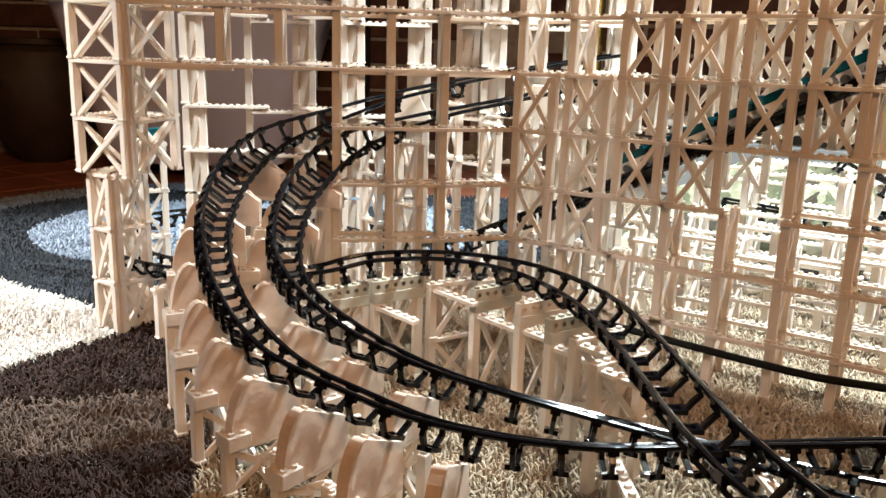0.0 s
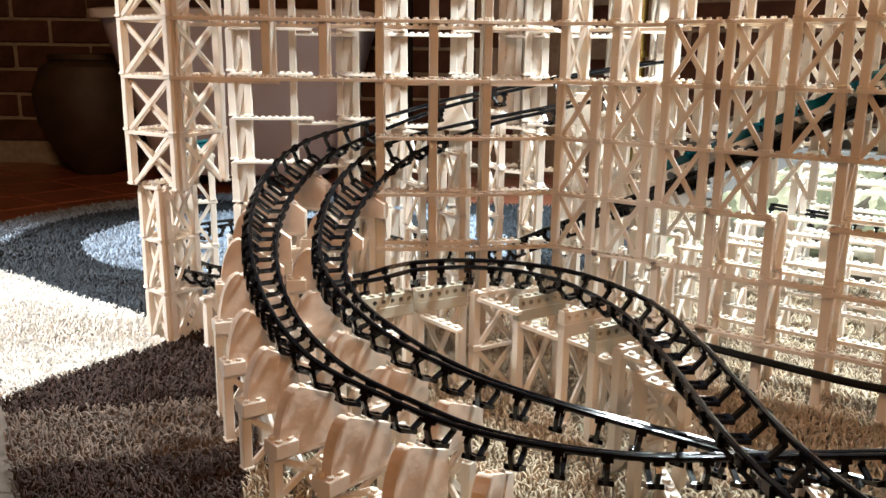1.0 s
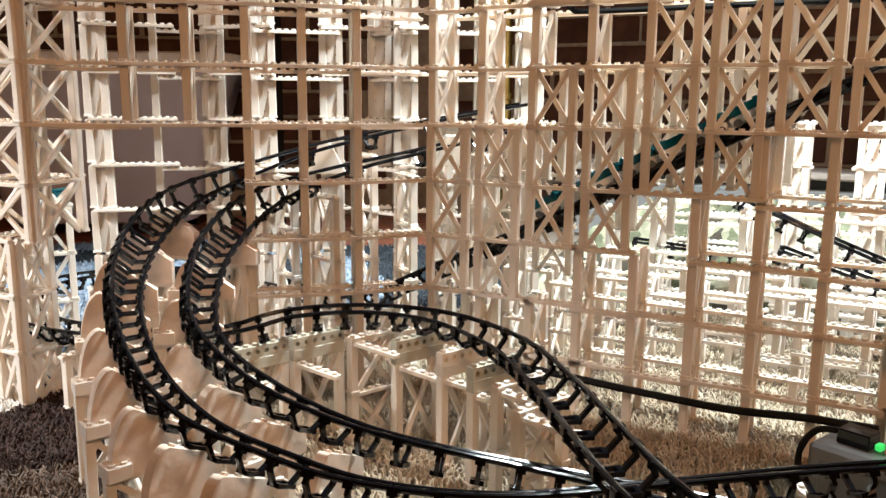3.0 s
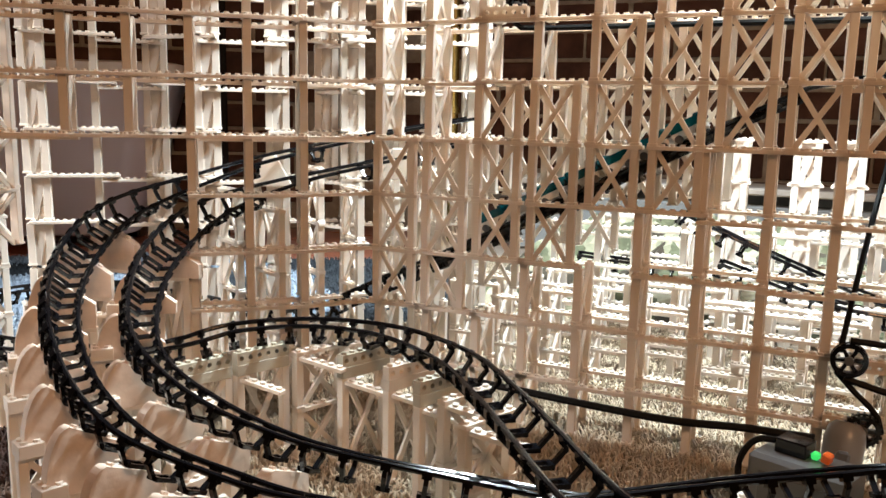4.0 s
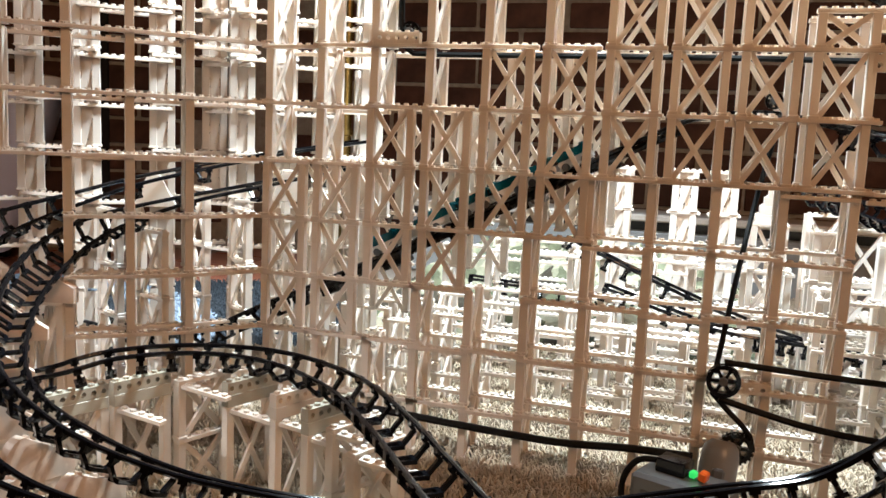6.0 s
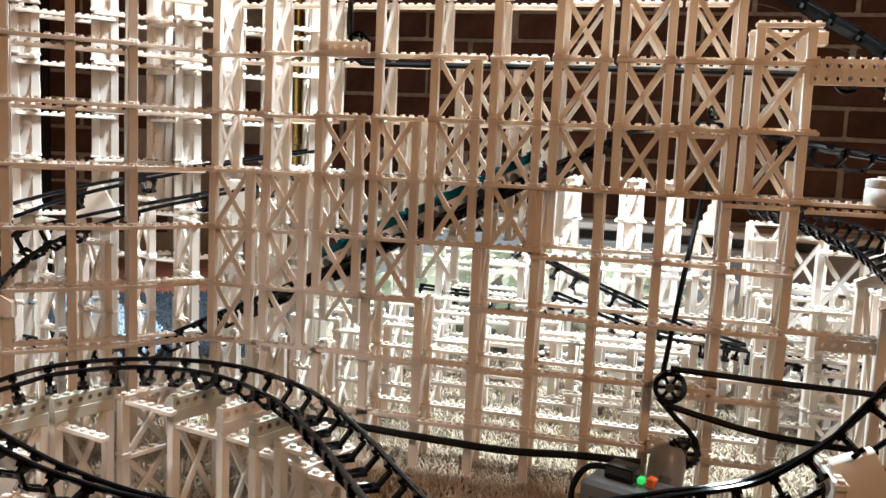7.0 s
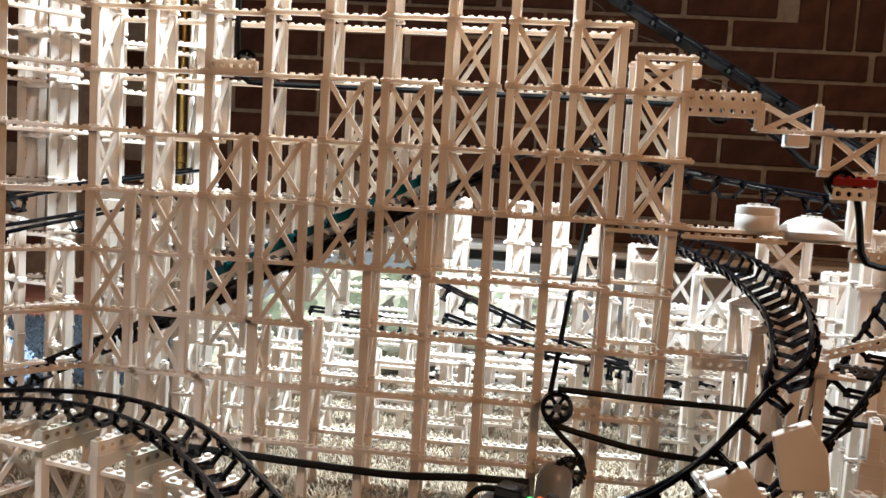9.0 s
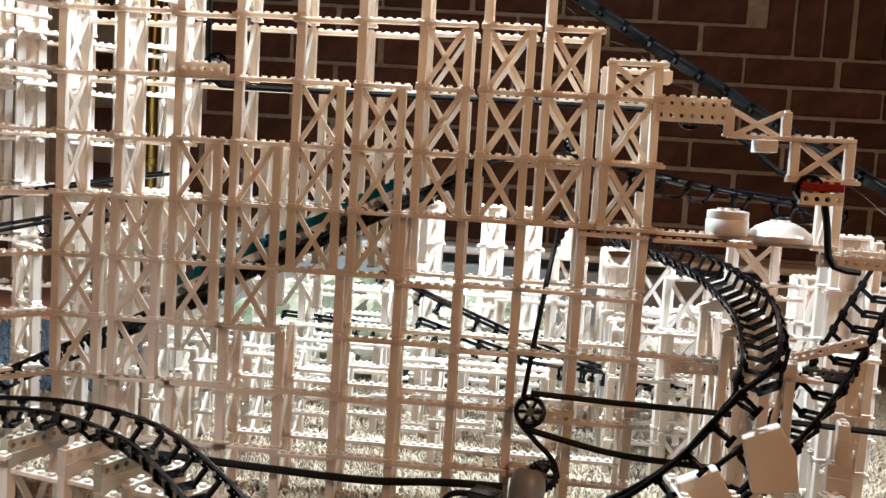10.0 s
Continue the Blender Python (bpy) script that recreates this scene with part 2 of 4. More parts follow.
WALL = pose(0, 0, 0, 0, 0, -33)
WALL_Y = 1.93
LEFT_Y = 2.20
CORNER = -1.065
bm = bmesh.new()
box(bm, ((CORNER - 0.05 + 3.6) / 2, WALL_Y + 0.046, 1.2), (3.6 - CORNER + 0.05, 0.1, 2.6))
wall_north = tagged(put("wall_north", mesh("wall_north", bm, MORTAR), None, WALL), "dark red brick wall with grey mortar joints", "wall", "", "structure")
bm = bmesh.new()
box(bm, (-2.16, LEFT_Y + 0.046, 1.2), (4.68, 0.1, 2.6))
wall_back = tagged(put("wall_back", mesh("wall_back", bm, MORTAR)), "dark red brick wall behind the storage tub", "wall", "", "structure")

# ---- tracks ----
GAUGE = 0.0145
RAIL = 0.0020


def tie_mesh(hang=1.0):
    """A hanging bracket: two slanting legs from the rails to a small slotted plate."""
    bm = bmesh.new()
    for s in (-1, 1):
        strut(bm, (s * GAUGE, 0, -0.001), (s * (GAUGE + 0.001), 0, -0.008 * hang), 0.0029, 0.0030)
        strut(bm, (s * (GAUGE + 0.001), 0, -0.0065 * hang), (s * 0.0078, 0, -0.0165 * hang), 0.0027, 0.0030)
        box(bm, (s * (GAUGE + 0.0005), 0, -0.0005), (0.0052, 0.0062, 0.0048))
    for y in (-0.0034, 0.0034):
        box(bm, (0, y, -0.0165 * hang), (0.0165, 0.0018, 0.0026))
    for s in (-1, 1):
        box(bm, (s * 0.0066, 0, -0.0165 * hang), (0.0030, 0.0085, 0.0030))
    return mesh("tie", bm, BLACK)


TIE, FLAT_TIE = tie_mesh(0.84), tie_mesh(0.35)


def frames_along(ctrl, step):
    """Points with their side, up and forward directions; the fourth value of a row is the bank in degrees."""
    pts = curve_points(ctrl, step)
    out = []
    for i in range(len(pts)):
        d = Vector(pts[min(i + 1, len(pts) - 1)][:3] - pts[max(i - 1, 0)][:3]).normalized()
        side = d.cross(Vector((0, 0, 1))).normalized()
        up = side.cross(d)
        b = radians(pts[i][3])
        side, up = side * math.cos(b) + up * math.sin(b), up * math.cos(b) - side * math.sin(b)
        out.append((Vector(pts[i][:3]), side, up, d))
    return out


def track(ctrl, label, step=0.0235, tie=None, bare=None):
    fine = frames_along(ctrl, 0.004)
    thing = empty("coaster_track", Matrix.Translation(fine[0][0]), label, "track", "coaster tracks")
    base = fine[0][0]
    for sgn in (-1, 1):
        bm = bmesh.new()
        tube(bm, [p + s * (sgn * GAUGE) + u * 0.001 - base for p, s, u, d in fine], RAIL)
        part("rail", bm, BLACK, thing, "", 0, True)
    gone = step
    for i, (p, s, u, d) in enumerate(fine[:-1]):
        # the banked curve pieces carry their brackets closer together, the crest wider apart
        pitch = 0.0145 if abs(s.z) > 0.46 and p.x < 0 else (0.046 if bare and p.x > 0.5 and p.z > 0.25 else step)
        if p.y > 0.84 and p.z > 0.19:
            pitch = 0.075
        if gone < pitch - 0.001 or (bare and bare[0] < p.x < bare[1] and p.z > 0.125):
            gone += 0.004
            continue
        gone = 0.004
        m = Matrix((s, d, u)).transposed().to_4x4()
        put("tie", tie or TIE, thing, Matrix.Translation(p - base) @ m)
    return fine[::2]


def on_r(s, w, z):
    a = radians(-FACE_TURN)
    return (s * math.cos(a) + (0.70 + w) * math.sin(a), -s * math.sin(a) + (0.70 + w) * math.cos(a), z)


PATH_A = [(0.20, 0.985, 0.283, 0), (0.074, 0.947, 0.261, 0), (-0.04, 0.899, 0.237, 5), (-0.104, 0.864, 0.218, 10), (-0.169, 0.802, 0.195, 28), (-0.192, 0.735, 0.168, 42), (-0.187, 0.654, 0.139, 46),
          (-0.159, 0.579, 0.109, 38), (-0.111, 0.508, 0.089, 26), (-0.052, 0.457, 0.082, 24), (0.002, 0.424, 0.078, 24), (0.075, 0.405, 0.077, 24), (0.167, 0.410, 0.078, 24),
          (0.246, 0.414, 0.080, 22), (0.314, 0.410, 0.084, 20), (0.360, 0.389, 0.097, 18), (0.395, 0.368, 0.128, 22), (0.419, 0.354, 0.164, 28), (0.440, 0.353, 0.185, 34), (0.478, 0.381, 0.199, 38), (0.542, 0.450, 0.214, 32), (0.630, 0.583, 0.228, 20), (0.685, 0.727, 0.239, 8), (0.702, 0.819, 0.249, 0)]
PATH_B = [(0.18, 0.94, 0.255, 0), (0.072, 0.897, 0.233, 0), (-0.021, 0.86, 0.214, 6), (-0.091, 0.805, 0.193, 24), (-0.126, 0.739, 0.164, 42), (-0.131, 0.667, 0.133, 46), (-0.115, 0.612, 0.110, 38),
          (-0.071, 0.553, 0.094, 26), (-0.02, 0.502, 0.086, 24), (0.033, 0.473, 0.079, 22), (0.117, 0.452, 0.066, 18), (0.184, 0.432, 0.057, 12), (0.25, 0.396, 0.056, 0), (0.33, 0.365, 0.070, 0), (0.395, 0.361, 0.090, 0),
          (0.440, 0.370, 0.106, 0), (0.494, 0.372, 0.132, 0), (0.558, 0.386, 0.165, 0), (0.638, 0.413, 0.206, 0), (0.698, 0.431, 0.239, 0)]
PATH_C = [(0.142, 0.24, 0.117, 0), (0.134, 0.29, 0.116, 0), (0.129, 0.319, 0.115, 0), (0.124, 0.354, 0.115, 0), (0.121, 0.414, 0.114, 0), (0.117, 0.484, 0.113, 2), (0.104, 0.572, 0.112, 3), (0.064, 0.641, 0.113, 0), (0.005, 0.674, 0.113, -2),
          (-0.058, 0.676, 0.110, -2), (-0.104, 0.670, 0.100, 0), (-0.155, 0.690, 0.088, 0), (-0.236, 0.757, 0.075, 0), (-0.306, 0.815, 0.068, 0), (-0.359, 0.885, 0.066, 0), (-0.380, 0.987, 0.066, 0), (-0.335, 1.060, 0.066, 0),
          (-0.24, 1.075, 0.066, 0), (-0.15, 1.04, 0.066, 0), (-0.080, 0.975, 0.066, 0), (-0.020, 0.915, 0.067, 0), (0.0184, 0.8682, 0.0838, 0), (0.0426, 0.8519, 0.0987, 0), (0.0868, 0.8220, 0.1251, 0), (0.1353, 0.7893, 0.1523, 0), on_r(-0.2214, 0.024, 0.206) + (0,), on_r(-0.112, 0.024, 0.263) + (0,),
          on_r(-0.0684, 0.024, 0.286) + (0,), on_r(-0.0347, 0.026, 0.303) + (0,), on_r(-0.0077, 0.03, 0.315) + (0,), on_r(0.030, 0.03, 0.321) + (0,), on_r(0.0655, 0.03, 0.320) + (0,), on_r(0.1237, 0.035, 0.309) + (0,),
          (0.600, 0.560, 0.303, 0), (0.665, 0.542, 0.296, 4), (0.728, 0.535, 0.290, 10), (0.80, 0.565, 0.280, 20), (0.85, 0.64, 0.270, 20)]
fine_a = track(PATH_A, "outer black coaster track banked on cream wedges")
fine_b = track(PATH_B, "inner black coaster track banked round the curve")
fine_c = track(PATH_C, "black coaster track that climbs the lift hill", bare=(0.115, 0.50))
track([(0.50, 0.82, 0.575, 0), (0.584, 0.749, 0.507, 0), (0.65, 0.69, 0.455, 0), (0.713, 0.628, 0.402, 0), (0.76, 0.57, 0.358, 0), (0.805, 0.505, 0.312, 0)], "steep black coaster track descending beside the brick wall", 0.031, FLAT_TIE)
track([(0.42, 0.86, 0.185, 0), (0.443, 0.84, 0.17, 0), (0.505, 0.805, 0.14, 0), (0.597, 0.739, 0.10, 0), (0.682, 0.661, 0.077, 0), (0.75, 0.60, 0.067, 0)], "black coaster track dipping behind the trestle")
track([(0.44, 0.81, 0.135, 0), (0.487, 0.781, 0.118, 0), (0.54, 0.745, 0.101, 0), (0.60, 0.711, 0.094, 0), (0.66, 0.665, 0.092, 0), (0.73, 0.60, 0.091, 0)], "black coaster track dipping low inside the layout")
track([(0.36, 1.039, 0.106, 0), (0.458, 1.0, 0.096, 0), (0.566, 0.943, 0.092, 0), (0.70, 0.86, 0.09, 0)], "low level black coaster track on the rug")

# the chain channel that fills the middle of the lift hill
first = min(range(len(fine_c)), key=lambda i: (fine_c[i][0] - Vector(on_r(-0.345, 0.024, 0.145))).length)
last = min(range(len(fine_c)), key=lambda i: (fine_c[i][0] - Vector(on_r(-0.01, 0.03, 0.315))).length)
channel = empty("chain_lift", Matrix.Translation(fine_c[first][0]), "black chain channel along the lift hill", "chain lift")
for name, off, r in (("side_plate", -0.0135, 0.0036), ("side_plate", 0.0135, 0.0036), ("chain", 0.0, 0.0022)):
    bm = bmesh.new()
    tube(bm, [p + s * off - u * 0.0045 - fine_c[first][0] for p, s, u, d in fine_c[first:last]], r, 6)
    part(name, bm, BLACK, channel)
for i in range(first + 2, last, 9):
    p, s, u, d = fine_c[i]
    bm = bmesh.new()
    box(bm, (0, 0.007, 0), (0.031, 0.006, 0.008))
    box(bm, (0, -0.007, 0), (0.031, 0.006, 0.008))
    box(bm, (0, 0, 0.003), (0.031, 0.020, 0.003))
    g = part("bracket", bm, BLACK, channel, "", 0.001)
    g.matrix_basis = Matrix.Translation(p - u * 0.0095 - fine_c[first][0]) @ Matrix((s, d, u)).transposed().to_4x4()

# ---- the train ----


def car_meshes():
    bm = bmesh.new()
    box(bm, (0, 0, 0.0150), (0.036, 0.030, 0.0072))
    bmesh.ops.bevel(bm, geom=list(bm.edges), offset=0.0016, segments=2, affect="EDGES")
    for x in (-0.0125, -0.0042, 0.0042, 0.0125):
        for y in (-0.0105, 0.0105):
            stud(bm, x, y, 0.0186)
    body = mesh("body", bm, TEAL)
    bm = bmesh.new()
    box(bm, (0, -0.0125, 0.0198), (0.035, 0.005, 0.0035))
    bmesh.ops.bevel(bm, geom=list(bm.edges), offset=0.001, segments=1, affect="EDGES")
    seat = mesh("seat_back", bm, TEAL)
    bm = bmesh.new()
    box(bm, (0, 0, 0.0085), (0.033, 0.029, 0.0065))
    bmesh.ops.bevel(bm, geom=list(bm.edges), offset=0.0012, segments=2, affect="EDGES")
    chassis = mesh("chassis", bm, WHITE)
    bm = bmesh.new()
    rod(bm, (-0.0025, 0, 0), (0.0025, 0, 0), 0.0036, 12)
    return body, seat, chassis, mesh("wheel", bm, GREY)


CAR = car_meshes()
start = on_r(-0.270, 0.03, 0.18)
near = min(range(len(fine_c)), key=lambda i: (fine_c[i][0] - Vector(start)).length)
for k in range(7):
    p, s, u, d = fine_c[near + 4 * k]
    m = Matrix.Translation(p) @ Matrix((s, d, u)).transposed().to_4x4()
    car = empty("coaster_car", m, "dark teal coaster car with a white chassis on the lift hill", "coaster car", "cars of the train")
    put("seat_back", CAR[1], put("body", CAR[0], car))
    put("chassis", CAR[2], car, None, "white chassis")
    for x in (-GAUGE, GAUGE):
        for y in (-0.009, 0.009):
            put("wheel", CAR[3], car, Matrix.Translation((x, y, 0.0056)), "grey wheel")


# ---- trestles ----
skew = random.Random(11)


def panel(parent, a, b, z0, z1, inset=0.0):
    a, b = Vector((*a, 0)), Vector((*b, 0))
    d = b - a
    turn = math.degrees(math.atan2(d.y, d.x)) + skew.uniform(-0.9, 0.9)
    put("girder", girder(d.length - 2 * inset, z1 - z0), parent, pose(a.x + inset * d.x / d.length, a.y + inset * d.y / d.length, z0, skew.uniform(-0.4, 0.4), skew.uniform(-0.4, 0.4), turn))


def bar(parent, a, b, z, over=0.0):
    """A studded plate from a to b with its top at z."""
    a, b = Vector((*a, 0)), Vector((*b, 0))
    d = b - a
    n = max(2, round((d.length + 2 * over) / STUD))
    off = (d.length - n * STUD) / 2
    a = a + d.normalized() * off
    put("beam", beam(n), parent, pose(a.x, a.y, z - PLATE, 0, 0, math.degrees(math.atan2(d.y, d.x))))


def level(k):
    return 0.051 + 0.0535 * k


DEEP = 0.046
right = empty("long_trestle", pose(0, 0, 0, 0, 0, FACE_TURN), "long cream trestle of crossed girders and studded beams", "trestle")
cell = [-0.394 + 0.0523 * i for i in range(10)]
post = [-0.2389 + 0.0508 * j for j in range(8)]
CROSSED = {6: range(6, 9), 5: range(4, 10), 4: range(2, 10), 3: range(0, 6), 2: range(0, 4), 1: range(0, 2)}
Y0 = 0.70
rng = random.Random(4)
for k, cells in CROSSED.items():
    for i in cells:
        x = cell[i]
        for w in ((0.0, DEEP + 0.004) if k > 2 else (0.0,)):
            far = 0.0 if w == 0.0 or i > 5 else 0.011
            panel(right, (x + far, Y0 + w), (x + far + 0.0445, Y0 + w), level(k), level(k + 1) - PLATE)
        bar(right, (x, Y0 - 0.0005), (x + 0.047, Y0 - 0.0005), level(k + 1))
        if k < 5 and i < 6:
            panel(right, (x + 0.012, Y0 + 0.12), (x + 0.0565, Y0 + 0.12), level(k), level(k + 1) - PLATE)
            bar(right, (x + 0.01, Y0 + 0.12), (x + 0.06, Y0 + 0.12), level(k + 1))
        if k > 2:
            bar(right, (x, Y0 + DEEP + 0.004), (x + 0.047, Y0 + DEEP + 0.004), level(k + 1))
        if i == max(cells) or (k - 1 in CROSSED and i not in CROSSED[k - 1]) or k == 1:
            bar(right, (x - 0.004, Y0 - 0.001), (x + 0.050, Y0 - 0.001), level(k))
# plain bays over the crossed ones, and the posts under them
for i in range(0, 7):
    low = {0: 4, 1: 4, 2: 5, 3: 5, 4: 6, 5: 6, 6: 7}[i]
    for k in range(low, 8):
        x = cell[i]
        panel(right, (x + 0.004, Y0), (x + 0.004, Y0 + DEEP), level(k), level(k + 1) - PLATE)
        bar(right, (x, Y0), (x + 0.0523, Y0), level(k + 1) - rng.choice((0, 0.002)), 0.002)
        bar(right, (x, Y0 + DEEP), (x + 0.0523, Y0 + DEEP), level(k + 1) - 0.004, 0.004)
for k in (7,):
    for i in (7, 8):
        panel(right, (cell[i] + 0.004, Y0), (cell[i] + 0.004, Y0 + DEEP), level(k), level(k + 1) - PLATE)
lows = {0: 2, 1: 2, 2: 3, 3: 4, 4: 4, 5: 4, 6: 4, 7: 4}
for j, x in enumerate(post):
    for k in range(-1, lows[j]):
        z0 = 0.0 if k < 0 else level(k)
        panel(right, (x, Y0), (x, Y0 + DEEP), z0, level(k + 1) - PLATE)
        if j < 7 and (k + 1 < lows[j] or j > 2):
            drop = rng.choice((0, 0, 0.003, 0.006))
            bar(right, (x, Y0), (post[j + 1], Y0), level(k + 1) - drop, 0.005)
            bar(right, (x, Y0 + DEEP), (post[j + 1], Y0 + DEEP), level(k + 1) - 0.001, 0.003)
for x in (cell[0] + 0.004, cell[1] + 0.004, cell[2] + 0.004):
    for k in (-1, 0):
        panel(right, (x, Y0), (x, Y0 + DEEP), max(0.0, level(k)) if k >= 0 else 0.0, level(k + 1) - PLATE)
        bar(right, (x, Y0), (x + 0.0523, Y0), level(k + 1), 0.003)

LX = [-0.290, -0.207, -0.155, -0.1035, -0.053, -0.003, 0.064]
LY = [0.757, 0.762, 0.767, 0.772, 0.776, 0.782, 0.803]
left = empty("curved_trestle", pose(0, 0, 0), "cream trestle of thin posts spanning the coaster curves", "trestle")
for i in range(len(LX)):
    low = (2, 4, 4, -1, -1, -1, -1)[i]
    for k in range(low, 8):
        if i < 6:
            panel(left, (LX[i], LY[i]), (LX[i] - 0.004, LY[i] + DEEP), max(0.0, level(k)) if k >= 0 else 0.0, level(k + 1) - PLATE)
        if i + 1 < len(LX) and (k + 1 >= 4 or i >= 3):
            a, b = (LX[i], LY[i]), (LX[i + 1], LY[i + 1])
            bar(left, a, b, level(k + 1), 0.004)
            bar(left, (a[0] - 0.004, a[1] + DEEP), (b[0] - 0.004, b[1] + DEEP), level(k + 1) - 0.004, 0.004)
    if i + 1 < len(LX) and i < 3:
        bar(left, (LX[i], LY[i]), (LX[i + 1], LY[i + 1]), level(4), 0.006)


def tower(corner, a, b, z_levels, label):
    """A square lattice tower from one corner along two sides."""
    c = Vector(corner)
    a, b = Vector(a), Vector(b)
    t = empty("lattice_tower", pose(c.x, c.y, 0), label, "tower", "lattice towers")
    o = Vector((0, 0))
    for z0, z1 in zip(z_levels, z_levels[1:]):
        for p, q in ((o, a), (o, b), (a, a + b), (b, a + b)):
            panel(t, p, q, z0, z1 - PLATE)
            bar(t, p, q, z1)
    return t


lv = [0.0] + [level(k) for k in range(0, 9)]
tower((-0.292, 0.755), (-0.064, 0.040), (0.022, 0.072), lv[3:], "cream lattice tower carrying the end of the trestle")
tower((-0.318, 0.776), (-0.0295, 0.021), (0.018, 0.040), lv[:4], "cream lattice tower standing on the rug")
back = empty("back_trestle", pose(0, 0, 0), "tall pale cream trestle of slim lattice columns behind the curves", "trestle")
BX = [(-0.318, 1.005, 9), (-0.241, 1.02, 9), (-0.190, 1.035, 9), (-0.126, 0.995, 9), (-0.048, 1.01, 9), (0.010, 1.02, 9), (0.040, 0.985, 9), (0.088, 0.985, 9), (0.140, 0.985, 9), (0.192, 0.99, 9)]
for i, (x, y, top) in enumerate(BX):
    single = i == 1
    for k in range(-1, top - 1):
        z0, z1 = (0.0 if k < 0 else level(k)), level(k + 1) - PLATE
        low_open = i in (4, 5) and k < 3
        if single:
            put("post", kept.setdefault("post", mesh("post", (lambda b: (box(b, (0, 0, 0.5), (0.0078, 0.0078, 1.0)), b)[1])(bmesh.new()), CREAM)), back, pose(x, y, z0) @ Matrix.Diagonal((1, 1, z1 - z0, 1)))
        elif not (low_open and i == 5):
            panel(back, (x, y), (x + 0.028, y), z0, z1)
            panel(back, (x + 0.004, y), (x + 0.004, y + DEEP), z0, z1)
    if i + 1 < len(BX):
        for k in range(2, top):
            if i < 3 and k > 6:
                continue
            a, b = (x + 0.01, y - 0.006), (BX[i + 1][0] + 0.02, BX[i + 1][1] - 0.006)
            bar(back, a, b, level(k) - 0.001 - 0.006 * (i % 2), 0.006)
            if i > 2 and k % 3 == 1:
                bar(back, (a[0], a[1] + 0.05), (b[0], b[1] + 0.05), level(k) - 0.006, 0.006)

# ---- lattice rows inside the layout ----
inner = empty("inner_trestle", pose(0, 0, 0, 0, 0, FACE_TURN), "low cream trestle rows inside the coaster", "trestle")
for w, top, s0, n in ((0.13, 2, -0.36, 9), (0.22, 2, -0.34, 9), (0.31, 3, -0.30, 9), (0.40, 3, -0.26, 8), (0.15, 3, 0.125, 3), (0.20, 2, 0.14, 4), (0.27, 3, 0.12, 5), (0.36, 2, 0.16, 4)):
    for j in range(n):
        s = s0 + 0.0508 * j + rng.uniform(-0.006, 0.006)
        for k in range(-1, top - 1):
            z0 = 0.0 if k < 0 else level(k)
            panel(inner, (s, Y0 + w), (s + 0.003, Y0 + w + DEEP), z0, level(k + 1) - PLATE)
            if j < n - 1:
                bar(inner, (s, Y0 + w), (s + 0.0508, Y0 + w), level(k + 1) - rng.choice((0, 0.004, 0.012)), 0.004)
                bar(inner, (s, Y0 + w + DEEP), (s + 0.0508, Y0 + w + DEEP), level(k + 1) - rng.choice((0, 0.003, 0.02)), 0.004)

# ---- the shaggy rug ----
def rug_kind(x, y):
    """The rug's pattern: bands and patches of shaggy wool."""
    wob = 0.010 * noise.noise((x * 9, y * 9, 0.0))
    c = math.hypot(x + 0.40, y - 1.27) + wob
    x += wob
    if x > -0.16 + 0.28 * max(0, y - 0.85) and not (y > 1.12 and x < 0.25):
        return "brown" if y < 0.36 - 0.2 * x else "beige"
    if y < 0.517 + 0.24 * (x + 0.304):
        return "brown"
    if y < 0.607 + 0.285 * (x + 0.35):
        return "tan"
    if x > -0.383 + 0.58 * (y - 0.666) and y < 0.86:
        return "brown"
    if y < 0.945 - 0.66 * (x + 0.519):
        return "white"
    if c < 0.228 or (0.345 < c < 0.44 and y > 1.12):
        return "blue"
    return "slate"

# ---- banked supports under the curves ----
def loft(bm, rings, close=True):
    rows = [[bm.verts.new(v) for v in ring] for ring in rings]
    for a, b in zip(rows, rows[1:]):
        for k in range(len(a)):
            bm.faces.new((a[k], a[(k + 1) % len(a)], b[(k + 1) % len(a)], b[k]))
    if close:
        bm.faces.new(rows[0]), bm.faces.new(rows[-1])


def wedge(bank, deep=0.010, out=0.046, down=0.055):
    """A slab across the track: its top follows the bank, its outer edge is rounded. x points outward, y along the track."""
    key = ("wedge", round(bank / 6), deep, out, down)
    if key in kept:
        return kept[key]
    b = radians(round(bank / 6) * 6)
    top = lambda o: math.tan(b) * o - 0.0195 / math.cos(b)
    rim = [(-0.016, top(-0.016)), (out * 0.55, top(out * 0.55))]
    x0, z0 = rim[-1]
    for k in range(1, 9):
        a = math.pi / 2 * k / 8
        rim.append((x0 + (out - x0) * math.sin(a), z0 - (z0 + down) * (1 - math.cos(a)) * 0.97))
    rim += [(out, -down), (-0.016, -down)]
    bm = bmesh.new()
    f = bm.faces.new([bm.verts.new((x, -deep / 2, z)) for x, z in rim])
    moved = bmesh.ops.extrude_face_region(bm, geom=[f])["geom"]
    for v in moved:
        if isinstance(v, bmesh.types.BMVert):
            v.co.y += deep
    for i in range(3):
        o = -0.006 + i * 0.011
        m = Matrix.Translation((o, 0, top(o) + 0.0008)) @ pose(0, 0, 0, 0, -math.degrees(b), 0)
        bmesh.ops.create_cone(bm, cap_ends=True, segments=8, radius1=0.0025, radius2=0.0024, depth=0.002, matrix=m)
    kept[key] = mesh("wedge", bm, MARBLED)
    return kept[key]


